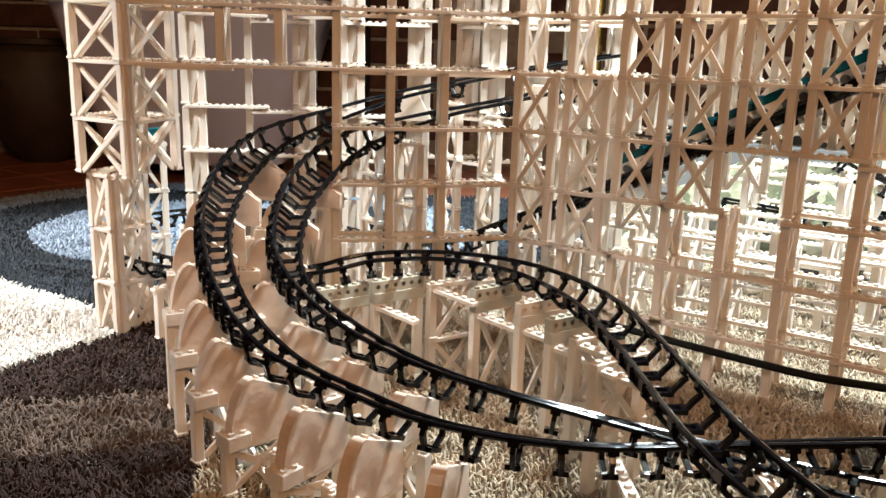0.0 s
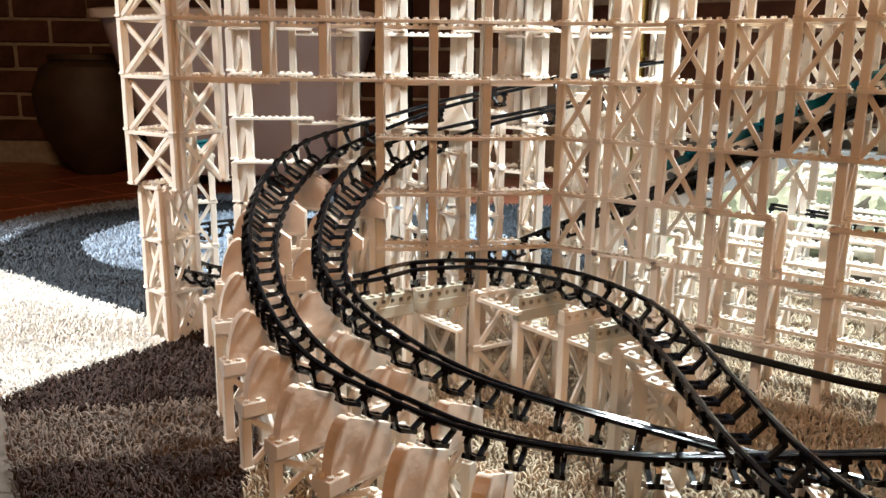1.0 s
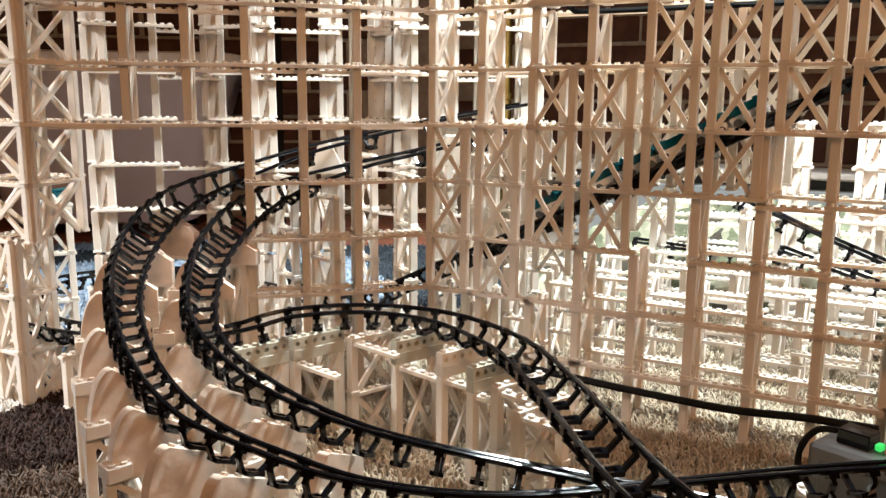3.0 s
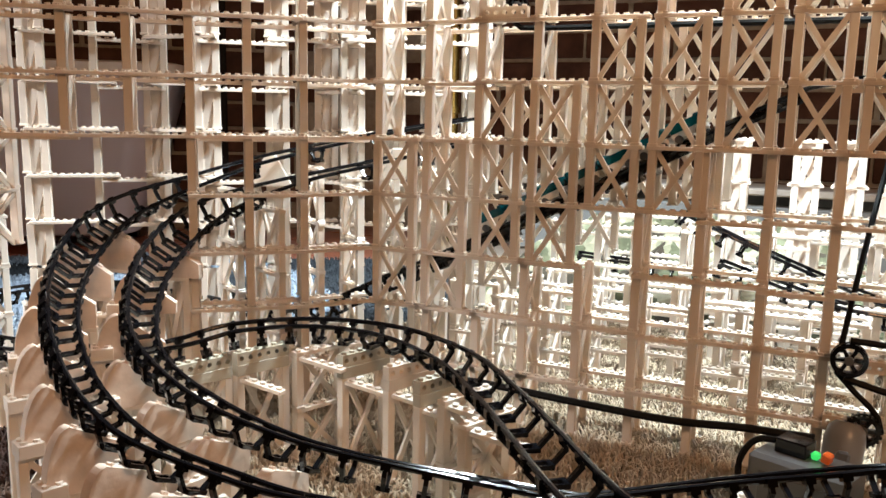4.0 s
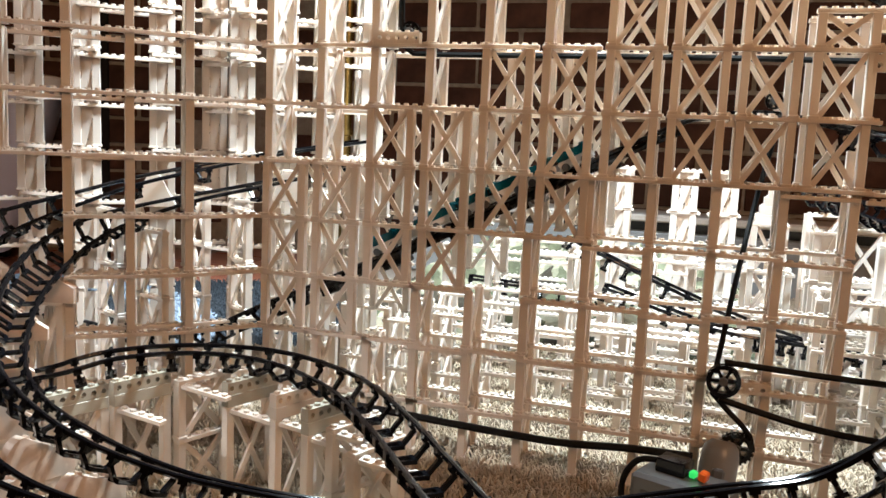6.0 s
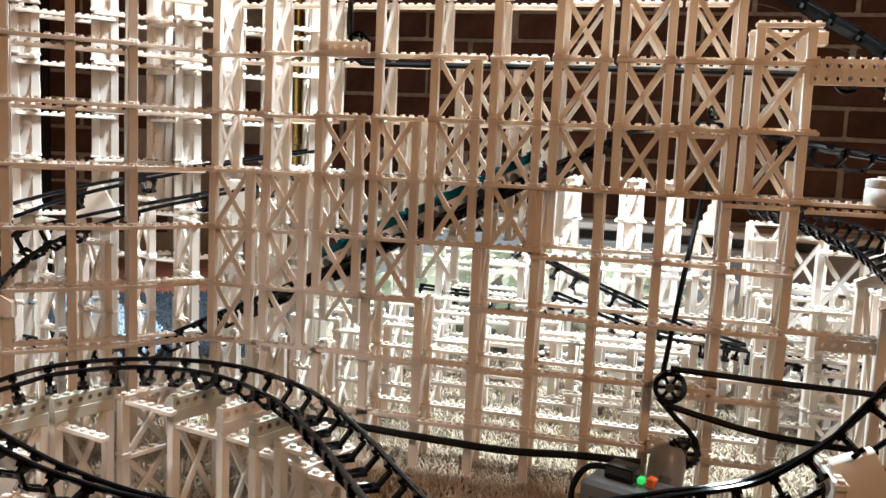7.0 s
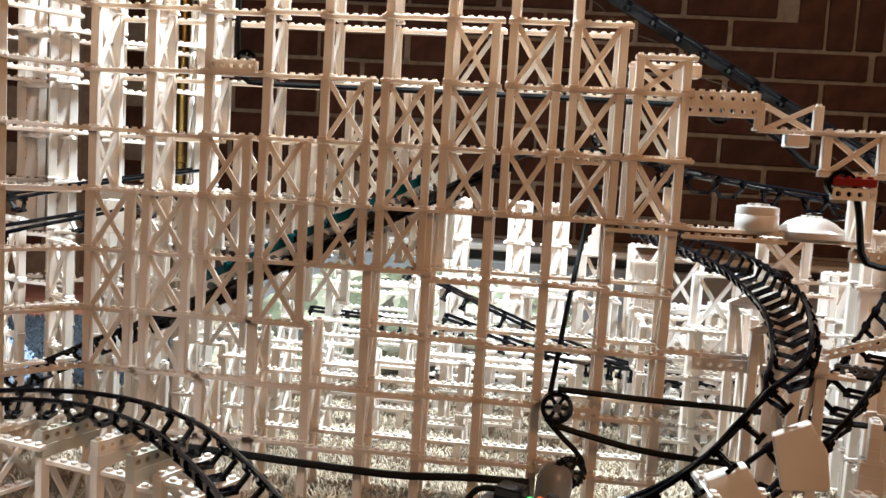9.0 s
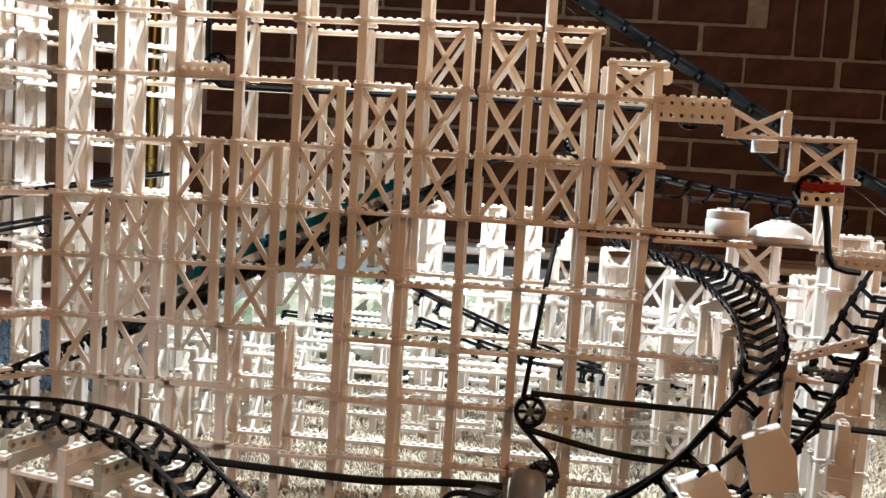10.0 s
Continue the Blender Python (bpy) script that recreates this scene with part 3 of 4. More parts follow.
def bent_supports(fine, ctrl_bank, i0, i1, step, label, out=0.046, down=0.055, wide=0.058):
    for i in range(i0, i1, step):
        p, s, u, d = fine[i]
        flat = Vector((s.x, s.y, 0)).normalized()
        along = Vector((d.x, d.y, 0)).normalized()
        bank = math.degrees(math.atan2(s.z, math.hypot(s.x, s.y)))
        m = Matrix((flat, -along, Vector((0, 0, 1)))).transposed().to_4x4()
        m.translation = (p.x, p.y, 0)
        t = empty("track_support", m, label, "track support", "supports of the banked curves")
        put("wedge", wedge(max(6, min(34, bank)), 0.0085, out, down), t, Matrix.Translation((0, 0, p.z)))
        h = p.z - down - PLATE
        x1 = out + 0.004
        if h > 0.02:
            put("girder", girder(wide, h), t, pose(x1 - wide, 0, 0))
            put("beam", beam(7), t, pose(x1 - wide, 0, h))
            put("girder", girder(wide * 0.9, h * 0.96), t, pose(x1 - wide * 0.5, -0.02, 0, 0, 0, 90))
        put("brick", brick(2, 2, 0.0098), t, pose(x1 - 0.008, 0.0, max(h, 0.0) + PLATE))


n_a = len(fine_a)
first_a = next(i for i in range(n_a) if fine_a[i][0].y < 0.80)
end_a = next(i for i in range(n_a) if fine_a[i][0].x > 0.03 and fine_a[i][0].y < 0.5)
bent_supports(fine_a, None, first_a, end_a, 6, "cream wedge support with a rounded slab on lattice posts", 0.037, 0.056)
n_b = len(fine_b)
first_b = next(i for i in range(n_b) if fine_b[i][0].y < 0.78)
end_b = next(i for i in range(n_b) if fine_b[i][0].x > 0.02 and fine_b[i][0].y < 0.5)
bent_supports(fine_b, None, first_b, end_b, 7, "smaller cream wedge support under the inner curve", 0.036, 0.045, 0.046)
d0 = next(i for i in range(n_a) if fine_a[i][0].x > 0.49)
d1 = next(i for i in range(n_a) if fine_a[i][0].x > 0.44 and fine_a[i][0].y > 0.56)
bent_supports(fine_a, None, d0, d1, 11, "pale wedge support under the rising curve", 0.022, 0.030, 0.04)

# ---- plain bents under the level tracks ----
def bent(p, d, label, cap=None, wide=0.05, group="bents under the track", drop=0.0185, braced=False):
    m = Matrix.Translation((p.x, p.y, 0)) @ pose(0, 0, 0, 0, 0, math.degrees(math.atan2(d.y, d.x)) - 90)
    t = empty("track_bent", m, label, "track support", group)
    h = p.z - drop
    if cap:
        put("holed_beam", holed(6, cap), t, pose(-3 * STUD, 0, h - 0.0098))
        put("brick", brick(6, 1, 0.0096, cap), t, pose(0, 0, h - 0.0196))
        h -= 0.0196
    else:
        put("beam", beam(6), t, pose(-3 * STUD, 0, h - PLATE - 0.0015))
        h -= PLATE + 0.0015
    n = max(1, round(h / 0.0535))
    for k in range(n):
        put("girder", girder(wide, h / n - (PLATE if k < n - 1 else 0)), t, pose(-wide / 2, 0, h / n * k))
        if k < n - 1:
            put("beam", beam(6), t, pose(-3 * STUD, 0, h / n * (k + 1) - PLATE))
    if braced:
        put("beam", beam(5), t, pose(-wide / 2 + 0.004, -0.005, h / n * (n - 0.05), 0, 6, -72))
    return t


BENTS = [(-0.088, 0.672), (-0.042, 0.678), (0.006, 0.672), (0.042, 0.648), (0.068, 0.618), (0.088, 0.582), (0.104, 0.548), (0.114, 0.500)]
for k, (x, y) in enumerate(BENTS):
    p = min((f[0] for f in fine_c), key=lambda q: math.hypot(q.x - x, q.y - y))
    grey = k in (0, 1, 3, 5)
    bent(p, Vector((-0.57, 0.82, 0)), "cream lattice bent capped with grey beige holed bricks" if grey else "cream lattice bent with a studded top", GREYISH if grey else (CREAM if k == 4 else None), braced=True)
mid = next(i for i in range(len(fine_c)) if fine_c[i][0].x < -0.19)
for i in range(mid, len(fine_c), 6):
    p, s, u, d = fine_c[i]
    if p.z > 0.10:
        break
    bent(p, d, "low cream lattice bent under the outer loop", None, 0.044)
for i in range(2, first_a - 4, 12):
    p, s, u, d = fine_a[i]
    bent(p, d, "tall pale lattice bent under the high track", None, 0.046)
for i in range(6, first_b - 3, 12):
    p, s, u, d = fine_b[i]
    bent(p, d, "tall pale lattice bent under the high track", None, 0.046)
near_end = next(i for i in range(n_a) if fine_a[i][0].x > 0.41)
for i in range(end_a + 8, near_end, 10):
    p, s, u, d = fine_a[i]
    bent(p, d, "low cream lattice bent beside the battery box", None, 0.044)
for i in range(d1 + 6, n_a, 11):
    p, s, u, d = fine_a[i]
    bent(p, d, "pale lattice bent under the far side of the rising curve", None, 0.05)

# gable shaped pale bricks beside the high track
for x, y, z in ((-0.040, 0.925, 0.205), (0.100, 0.905, 0.215)):
    bm = bmesh.new()
    f = bm.faces.new([bm.verts.new(v) for v in ((-0.02, 0, 0), (0.024, 0, 0), (0.006, 0, 0.034), (-0.006, 0, 0.034), (-0.016, 0, 0.012))])
    for v in bmesh.ops.extrude_face_region(bm, geom=[f])["geom"]:
        if isinstance(v, bmesh.types.BMVert):
            v.co.y += 0.016
    t = empty("gable_block", pose(x, y, 0), "pale gable shaped block on a lattice stand", "block", "gable blocks")
    g = part("gable", bm, CREAM, t, "", 0.0006)
    g.matrix_basis = pose(0, 0, z)
    put("girder", girder(0.04, z / 2), t, pose(-0.02, 0.008, 0))
    put("girder", girder(0.04, z / 2), t, pose(-0.02, 0.008, z / 2))

# ---- towers inside the layout ----
for x, y, n in ((0.532, 0.963, 5), (0.603, 0.92, 5), (0.643, 0.892, 5), (0.639, 0.703, 4), (0.70, 0.62, 3), (0.78, 0.72, 3), (0.74, 0.50, 5), (0.81, 0.52, 4), (0.70, 0.455, 3), (0.83, 0.60, 4)):
    t = empty("slim_tower", pose(x, y, 0, 0, 0, -34), "slim white lattice tower inside the coaster", "tower", "slim towers")
    for k in range(n):
        z0, z1 = (0.0 if k == 0 else level(k - 1)), level(k) - PLATE
        panel(t, (-0.016, 0), (0.016, 0), z0, z1)
        panel(t, (-0.016, 0.03), (0.016, 0.03), z0, z1)
        bar(t, (-0.02, 0), (0.02, 0), level(k))
t = empty("pointed_tower", pose(0.625, 0.78, 0, 0, 0, -34), "white tower with a pointed brick top", "tower")
for k in range(4):
    panel(t, (-0.02, 0), (0.02, 0), 0.0 if k == 0 else level(k - 1), level(k) - PLATE)
    panel(t, (-0.02, 0.03), (0.02, 0.03), 0.0 if k == 0 else level(k - 1), level(k) - PLATE)
    bar(t, (-0.02, 0), (0.02, 0), level(k))
for k, n in enumerate((4, 3, 2, 1)):
    put("brick", brick(n, 2, 0.0098), t, pose(0, 0.01, level(3) + 0.0098 * k))

# a dark spine under the steep track, and the thin string of lights beside it
STEEP = [(0.50, 0.82, 0.575), (0.584, 0.749, 0.507), (0.65, 0.69, 0.455), (0.713, 0.628, 0.402), (0.76, 0.57, 0.358), (0.805, 0.505, 0.312)]
for name, r, drop, mat, label in (("lift_chain", 0.0078, -0.0035, BLACK, "glossy black chain channel along the steep track"), ("light_string", 0.0004, -0.024, LIGHT_GREY, "thin pale wire strung below the steep track")):
    bm = bmesh.new()
    pts = curve_points(STEEP, 0.01)
    tube(bm, [(p[0], p[1], p[2] + drop + (0.004 * math.sin(i * 0.7) if r < 0.001 else 0)) for i, p in enumerate(pts)], r, 6)
    tagged(put(name, smooth(mesh(name, bm, mat))), label, "chain" if r > 0.001 else "wire")

# ---- belts, pulleys and the drive ----
def strap(name, pts, r, label, sides=6):
    base = Vector(on_r(*pts[0]))
    bm = bmesh.new()
    tube(bm, [Vector(p) - base for p in curve_points([on_r(*p) for p in pts], 0.01)], r, sides)
    me = smooth(mesh(name, bm, RUBBER))
    return tagged(put(name, me, None, Matrix.Translation(base)), label, "belt", "drive belts")


strap("drive_belt", [(-0.268, 0.02, 0.50), (-0.268, 0.02, 0.40), (-0.262, 0.02, 0.371), (-0.245, 0.02, 0.3655), (-0.10, 0.02, 0.3655), (0.03, 0.02, 0.3655), (0.118, 0.02, 0.3645)], 0.0026, "black belt running level behind the crossed girders")
strap("drive_belt", [(0.0255, -0.012, 0.112), (0.036, 0.02, 0.18), (0.048, 0.06, 0.245), (0.060, 0.06, 0.31)], 0.0023, "black belt rising to the crest of the lift hill")
strap("drive_belt", [(0.032, -0.014, 0.1225), (0.10, -0.014, 0.120), (0.18, -0.014, 0.1185), (0.26, -0.014, 0.115), (0.34, -0.014, 0.112)], 0.0026, "black belt stretched from the front pulley")
strap("drive_belt", [(0.030, -0.014, 0.092), (0.06, -0.014, 0.085), (0.11, -0.014, 0.076), (0.1856, -0.014, 0.0716)], 0.0028, "slack black belt sagging from the front pulley")
strap("drive_belt", [(0.024, -0.010, 0.096), (0.040, -0.012, 0.080), (0.055, -0.012, 0.066), (0.0595, -0.012, 0.052)], 0.0024, "short black belt from pulley to motor gear")
strap("cable", [(-0.33, 0.0, 0.036), (-0.2749, -0.006, 0.038), (-0.18, -0.006, 0.034), (-0.10, -0.006, 0.032), (-0.04, -0.006, 0.036), (0.014, -0.006, 0.037)], 0.0034, "black cable looped along the foot of the trestle")


def wheel(at, r, label, teeth=0):
    base = Vector(on_r(*at))
    t = empty("pulley", Matrix.Translation(base) @ pose(0, 0, 0, 0, 0, FACE_TURN), label, "pulley", "pulleys")
    bm = bmesh.new()
    n = 40
    prof = [(r, -0.0035), (r, -0.002), (r * 0.9, 0), (r, 0.002), (r, 0.0035), (r * 0.72, 0.0035), (r * 0.72, -0.0035)]
    rings = [[bm.verts.new((q * math.cos(a), y, q * math.sin(a))) for q, y in prof] for a in [2 * math.pi * k / n for k in range(n)]]
    for i in range(n):
        for j in range(len(prof)):
            bm.faces.new((rings[i][j], rings[(i + 1) % n][j], rings[(i + 1) % n][(j + 1) % len(prof)], rings[i][(j + 1) % len(prof)]))
    rim = part("rim", bm, BLACK, t, "", 0, True)
    for k in range(6):
        a = math.pi / 3 * k
        bm = bmesh.new()
        strut(bm, (0, 0, 0), (r * 0.76 * math.cos(a), 0, r * 0.76 * math.sin(a)), 0.0028, 0.004)
        part("spoke", bm, BLACK, t)
    bm = bmesh.new()
    rod(bm, (0, -0.006, 0), (0, 0.012, 0), 0.0034, 10)
    part("hub", bm, GREY, t, "", 0, True)
    for k in range(teeth):
        a = 2 * math.pi * k / teeth
        bm = bmesh.new()
        strut(bm, (r * 0.97 * math.cos(a), 0, r * 0.97 * math.sin(a)), (r * 1.13 * math.cos(a), 0, r * 1.13 * math.sin(a)), 0.0018, 0.005)
        part("tooth", bm, BLACK, rim)


wheel((0.0324, -0.014, 0.107), 0.0135, "black spoked pulley on the front of the trestle")
wheel((0.047, -0.012, 0.052), 0.0125, "black toothed gear beside the motor", 20)
wheel((-0.259, 0.02, 0.385), 0.009, "small black pulley on a holed brick")
wheel((0.0535, 0.03, 0.333), 0.007, "small black pulley at the crest")
wheel((0.150, 0.02, 0.360), 0.010, "black pulley under the cantilevered arm")
wheel((0.243, -0.006, 0.306), 0.0115, "black pulley beside a red brick")
strap("drive_belt", [(0.172, 0.02, 0.357), (0.20, 0.02, 0.340), (0.225, 0.01, 0.318), (0.243, 0.0, 0.318)], 0.0025, "black belt under the stepped arm")
strap("drive_belt", [(0.254, -0.006, 0.305), (0.260, -0.006, 0.28), (0.264, -0.006, 0.252), (0.272, -0.006, 0.243), (0.29, -0.006, 0.241)], 0.0028, "black belt hanging from the end pulley")

holder = empty("pulley_mount", pose(0, 0, 0, 0, 0, FACE_TURN), "cream holed bricks carrying the pulleys", "mount")
put("holed_beam", holed(5), holder, pose(-0.284, Y0, 0.372))
put("holed_beam", holed(4), holder, pose(0.034, Y0 - 0.003, 0.096))
put("holed_beam", holed(4), holder, pose(0.018, Y0 - 0.003, 0.048))
put("holed_beam", holed(6), holder, pose(0.005, Y0 + 0.002, 0.310))

motor = empty("motor", Matrix.Translation(on_r(0.030, -0.034, 0.0)) @ pose(0, 0, 0, 0, 0, -34), "pale grey rounded electric motor beside the gear", "motor")
TILT = pose(0, 0, 0, -16, 6, 0)
bm = bmesh.new()
loft(bm, [[TILT @ Vector((r * math.cos(2 * math.pi * k / 28), r * math.sin(2 * math.pi * k / 28), z)) for k in range(28)] for r, z in ((0.0135, 0.012), (0.0150, 0.016), (0.0150, 0.048), (0.0135, 0.056), (0.009, 0.061))])
part("body", bm, PALE_GREY, motor, "", 0, True)
bm = bmesh.new()
box(bm, (0.002, -0.0145, 0.030), (0.010, 0.006, 0.030), TILT)
part("plate", bm, GREY, motor, "dark grey front plate", 0.002)
bm = bmesh.new()
box(bm, (0, 0.002, 0.007), (0.030, 0.028, 0.014))
part("foot", bm, GREY, motor, "dark grey foot", 0.0015)

battery = empty("battery_box", pose(0.338, 0.487, 0, 0, 0, -56), "grey battery box with a green lit switch and orange lever", "battery box")
bm = bmesh.new()
box(bm, (0, 0, 0.029), (0.068, 0.036, 0.058))
case = part("case", bm, LIGHT_GREY, battery, "", 0.003, True)
bm = bmesh.new()
box(bm, (0, -0.0185, 0.027), (0.050, 0.002, 0.040))
part("panel", bm, GREY, case, "darker grey recessed panel", 0.0006)
bm = bmesh.new()
box(bm, (-0.010, 0.004, 0.063), (0.022, 0.018, 0.011))
part("connector", bm, BLACK, battery, "black studded connector", 0.001)
bm = bmesh.new()
box(bm, (0.006, 0.0, 0.062), (0.005, 0.006, 0.005))
LED = bpy.data.materials.new("green_led")
LED.use_nodes = True
LED.node_tree.nodes["Principled BSDF"].inputs["Base Color"].default_value = (0.02, 0.4, 0.08, 1)
LED.node_tree.nodes["Principled BSDF"].inputs["Emission Color"].default_value = (0.05, 1.0, 0.2, 1)
LED.node_tree.nodes["Principled BSDF"].inputs["Emission Strength"].default_value = 0.6
part("led", bm, LED, case, "glowing green indicator", 0.001)
bm = bmesh.new()
box(bm, (0.014, -0.001, 0.063), (0.006, 0.008, 0.007), pose(0, 0, 0, 0, 12, 0))
part("switch", bm, ORANGE, battery, "orange switch lever", 0.001)
bm = bmesh.new()
tube(bm, curve_points([(-0.020, 0.004, 0.064), (-0.036, -0.002, 0.061), (-0.044, -0.008, 0.044), (-0.040, -0.014, 0.020), (-0.044, -0.012, 0.006), (-0.03, -0.022, 0.003)], 0.004), 0.0024, 6)
part("lead", bm, RUBBER, battery, "black ribbon lead", 0, True)

# ---- the stepped arm at the right end ----
arm = empty("stepped_arm", pose(0, 0, 0, 0, 0, FACE_TURN), "cream stepped arm of holed bricks and small girders", "trestle arm")
put("holed_beam", holed(7), arm, pose(0.118, Y0, 0.3645))
put("holed_beam", holed(7), arm, pose(0.118, Y0, 0.3547))
put("girder", girder(0.052, 0.022), arm, pose(0.174, Y0, 0.345))
put("beam", beam(9), arm, pose(0.176, Y0 - 0.002, 0.3435))
put("brick", brick(2, 2, 0.0098, WHITE), arm, pose(0.207, Y0, 0.3335))
put("girder", girder(0.050, 0.030), arm, pose(0.228, Y0, 0.3145))
put("beam", beam(6), arm, pose(0.228, Y0 - 0.001, 0.3445))
put("beam", beam(7), arm, pose(0.226, Y0 - 0.001, 0.3110))
put("brick", brick(4, 1, 0.0065, RED), arm, pose(0.252, Y0 - 0.008, 0.3045), "red brick")
put("holed_beam", holed(4, WHITE), arm, pose(0.236, Y0 - 0.008, 0.2935))
panel(arm, (0.270, Y0), (0.270, Y0 + 0.04), 0.254, 0.311)
put("holed_beam", holed(9), arm, pose(0.258, Y0, 0.2435))
put("beam", beam(8), arm, pose(0.280, Y0 + 0.002, 0.2550))
for k in range(5):
    panel(arm, (0.222, Y0 + 0.14), (0.272, Y0 + 0.14), 0.0 if k == 0 else level(k - 1), level(k) - PLATE - (0.012 if k == 4 else 0))
    panel(arm, (0.240, Y0 + 0.19), (0.290, Y0 + 0.19), 0.0 if k == 0 else level(k - 1), level(k) - PLATE - (0.012 if k == 4 else 0))
    panel(arm, (0.350, Y0 + 0.10), (0.356, Y0 + 0.14), 0.0 if k == 0 else level(k - 1), level(k) - PLATE)
    bar(arm, (0.222, Y0 + 0.14), (0.300, Y0 + 0.14), level(k) - 0.012)
    bar(arm, (0.222, Y0 + 0.19), (0.330, Y0 + 0.19), level(k) - 0.004)

mid_arm = empty("studded_arm", pose(0, 0, 0, 0, 0, FACE_TURN), "cream studded arm carrying white round bricks", "trestle arm")
put("beam", beam(12), mid_arm, pose(0.118, Y0, 0.2610))
put("beam", beam(10), mid_arm, pose(0.124, Y0 - 0.002, 0.2545))
put("beam", beam(8), mid_arm, pose(0.205, Y0, 0.2575))


def drum(at, rings, label):
    """A round white brick: stacked rims with studs on its top."""
    t = empty("round_brick", pose(0, 0, 0, 0, 0, FACE_TURN) @ Matrix.Translation(at), label, "brick", "white round bricks")
    bm = bmesh.new()
    loft(bm, [[(r * math.cos(2 * math.pi * k / 24), r * math.sin(2 * math.pi * k / 24), z) for k in range(24)] for r, z in rings])
    part("body", bm, WHITE, t, "", 0, True)
    top = rings[-1][1]
    for k in range(5):
        a = 2 * math.pi * k / 5
        bm = bmesh.new()
        stud(bm, 0.55 * rings[-1][0] * math.cos(a), 0.55 * rings[-1][0] * math.sin(a), top)
        part("stud", bm, WHITE, t)
    return t


drum((0.185, Y0 + 0.008, 0.2643), ((0.0165, 0), (0.0172, 0.001), (0.0172, 0.012), (0.0165, 0.013), (0.0168, 0.014), (0.0168, 0.0195), (0.0125, 0.0205)), "white round brick on the studded arm")
drum((0.228, Y0 + 0.008, 0.2609), ((0.026, 0), (0.0265, 0.001), (0.0265, 0.005), (0.025, 0.007), (0.019, 0.0125), (0.011, 0.0165)), "white dome shaped brick on the studded arm")
low_arm = empty("low_arm", pose(0, 0, 0, 0, 0, FACE_TURN), "cream studded arm reaching towards the rising curve", "trestle arm")
put("beam", beam(10), low_arm, pose(0.112, Y0, 0.1575))
put("holed_beam", holed(6), low_arm, pose(0.142, Y0 - 0.003, 0.1475))
put("beam", beam(6), low_arm, pose(0.186, Y0, 0.1545))

# short cap beside the top of the long trestle
cap = empty("trestle_cap", pose(0, 0, 0, 0, 0, FACE_TURN), "short crossed cream girder capping the trestle end", "trestle")
for w in (0.0, 0.05):
    put("girder", girder(0.0445, 0.026), cap, pose(cell[9], Y0 + w, level(6)))
    put("beam", beam(6), cap, pose(cell[9] - 0.001, Y0 + w, level(6) + 0.026))
put("brick", brick(1, 2, 0.0098), cap, pose(cell[9] + 0.049, Y0 + 0.012, level(6) + 0.014))

# holed strut and dark plate that meet under the far ladder track
joint = empty("hinged_strut", Matrix.Translation((0.560, 0.402, 0.168)) @ pose(0, 0, 0, 0, -22, -50) @ Matrix.Scale(0.72, 4), "cream holed strut hinged on a dark grey plate", "strut")
put("holed_beam", holed(9), joint, pose(-0.012, 0.004, 0.010))
put("holed_beam", holed(6, GREY), joint, pose(-0.008, -0.004, -0.004, 0, 22, 0), "dark grey holed beam")
pier = empty("brick_pier", pose(0.556, 0.366, 0, 0, 0, -50), "pinkish cream brick pier with a studded top", "pier")
for k in range(14):
    put("brick", brick(1 if k > 10 else 2, 2, 0.0098), pier, pose(0.0, 0, 0.0098 * k))
for k in range(9):
    put("brick", brick(2, 2, 0.0098), pier, pose(-0.004, -0.020, 0.0098 * k, 0, 0, 24))
for x, y, z, tilt, turn, big in ((0.438, 0.336, 0.140, -14, -44, 1.12), (0.403, 0.352, 0.110, -12, -34, 1.2)):
    t = empty("smooth_slab_support", Matrix.Translation((x, y, 0)) @ pose(0, 0, 0, 0, 0, turn), "pale smooth slab standing beside the rising track", "track support", "slab supports")
    bm = bmesh.new()
    f = bm.faces.new([bm.verts.new(v) for v in ((-0.013, 0, -0.024), (0.012, 0, -0.026), (0.014, 0, -0.004), (0.008, 0, 0.013), (-0.013, 0, 0.008))])
    for v in bmesh.ops.extrude_face_region(bm, geom=[f])["geom"]:
        if isinstance(v, bmesh.types.BMVert):
            v.co.y += 0.009
    g = part("slab", bm, CREAM, t, "", 0.0008)
    g.matrix_basis = pose(0, 0, z, 0, tilt, 0) @ Matrix.Scale(big, 4)
    put("girder", girder(0.044, z - 0.034), t, pose(-0.022, 0.008, 0))

# ---- things along the brick wall ----
def round_rect(a, b, r, z, n=5):
    out = []
    for cx, cy, s in ((a - r, b - r, 0), (-a + r, b - r, 90), (-a + r, -b + r, 180), (a - r, -b + r, 270)):
        out += [(cx + r * math.cos(radians(s + 90 * k / n)), cy + r * math.sin(radians(s + 90 * k / n)), z) for k in range(n + 1)]
    return out


tub = empty("storage_tub", pose(-0.560, 1.950, -0.012, 0, 0, 1) @ Matrix.Diagonal((1.02, 1.1, 1.01, 1)), "large pale lilac plastic storage tub with a white rim", "tub")
bm = bmesh.new()
loft(bm, [round_rect(0.180, 0.12, 0.05, 0.03), round_rect(0.192, 0.13, 0.06, 0.034), round_rect(0.285, 0.165, 0.06, 0.372), round_rect(0.277, 0.157, 0.056, 0.372), round_rect(0.178, 0.117, 0.05, 0.045)])
part("body", bm, TUB, tub, "", 0, True)
bm = bmesh.new()
loft(bm, [round_rect(0.287, 0.167, 0.06, 0.366), round_rect(0.302, 0.182, 0.066, 0.366), round_rect(0.304, 0.184, 0.066, 0.384), round_rect(0.286, 0.166, 0.06, 0.388), round_rect(0.279, 0.159, 0.058, 0.366)])
part("rim", bm, WHITE, tub, "white rolled rim", 0, True)
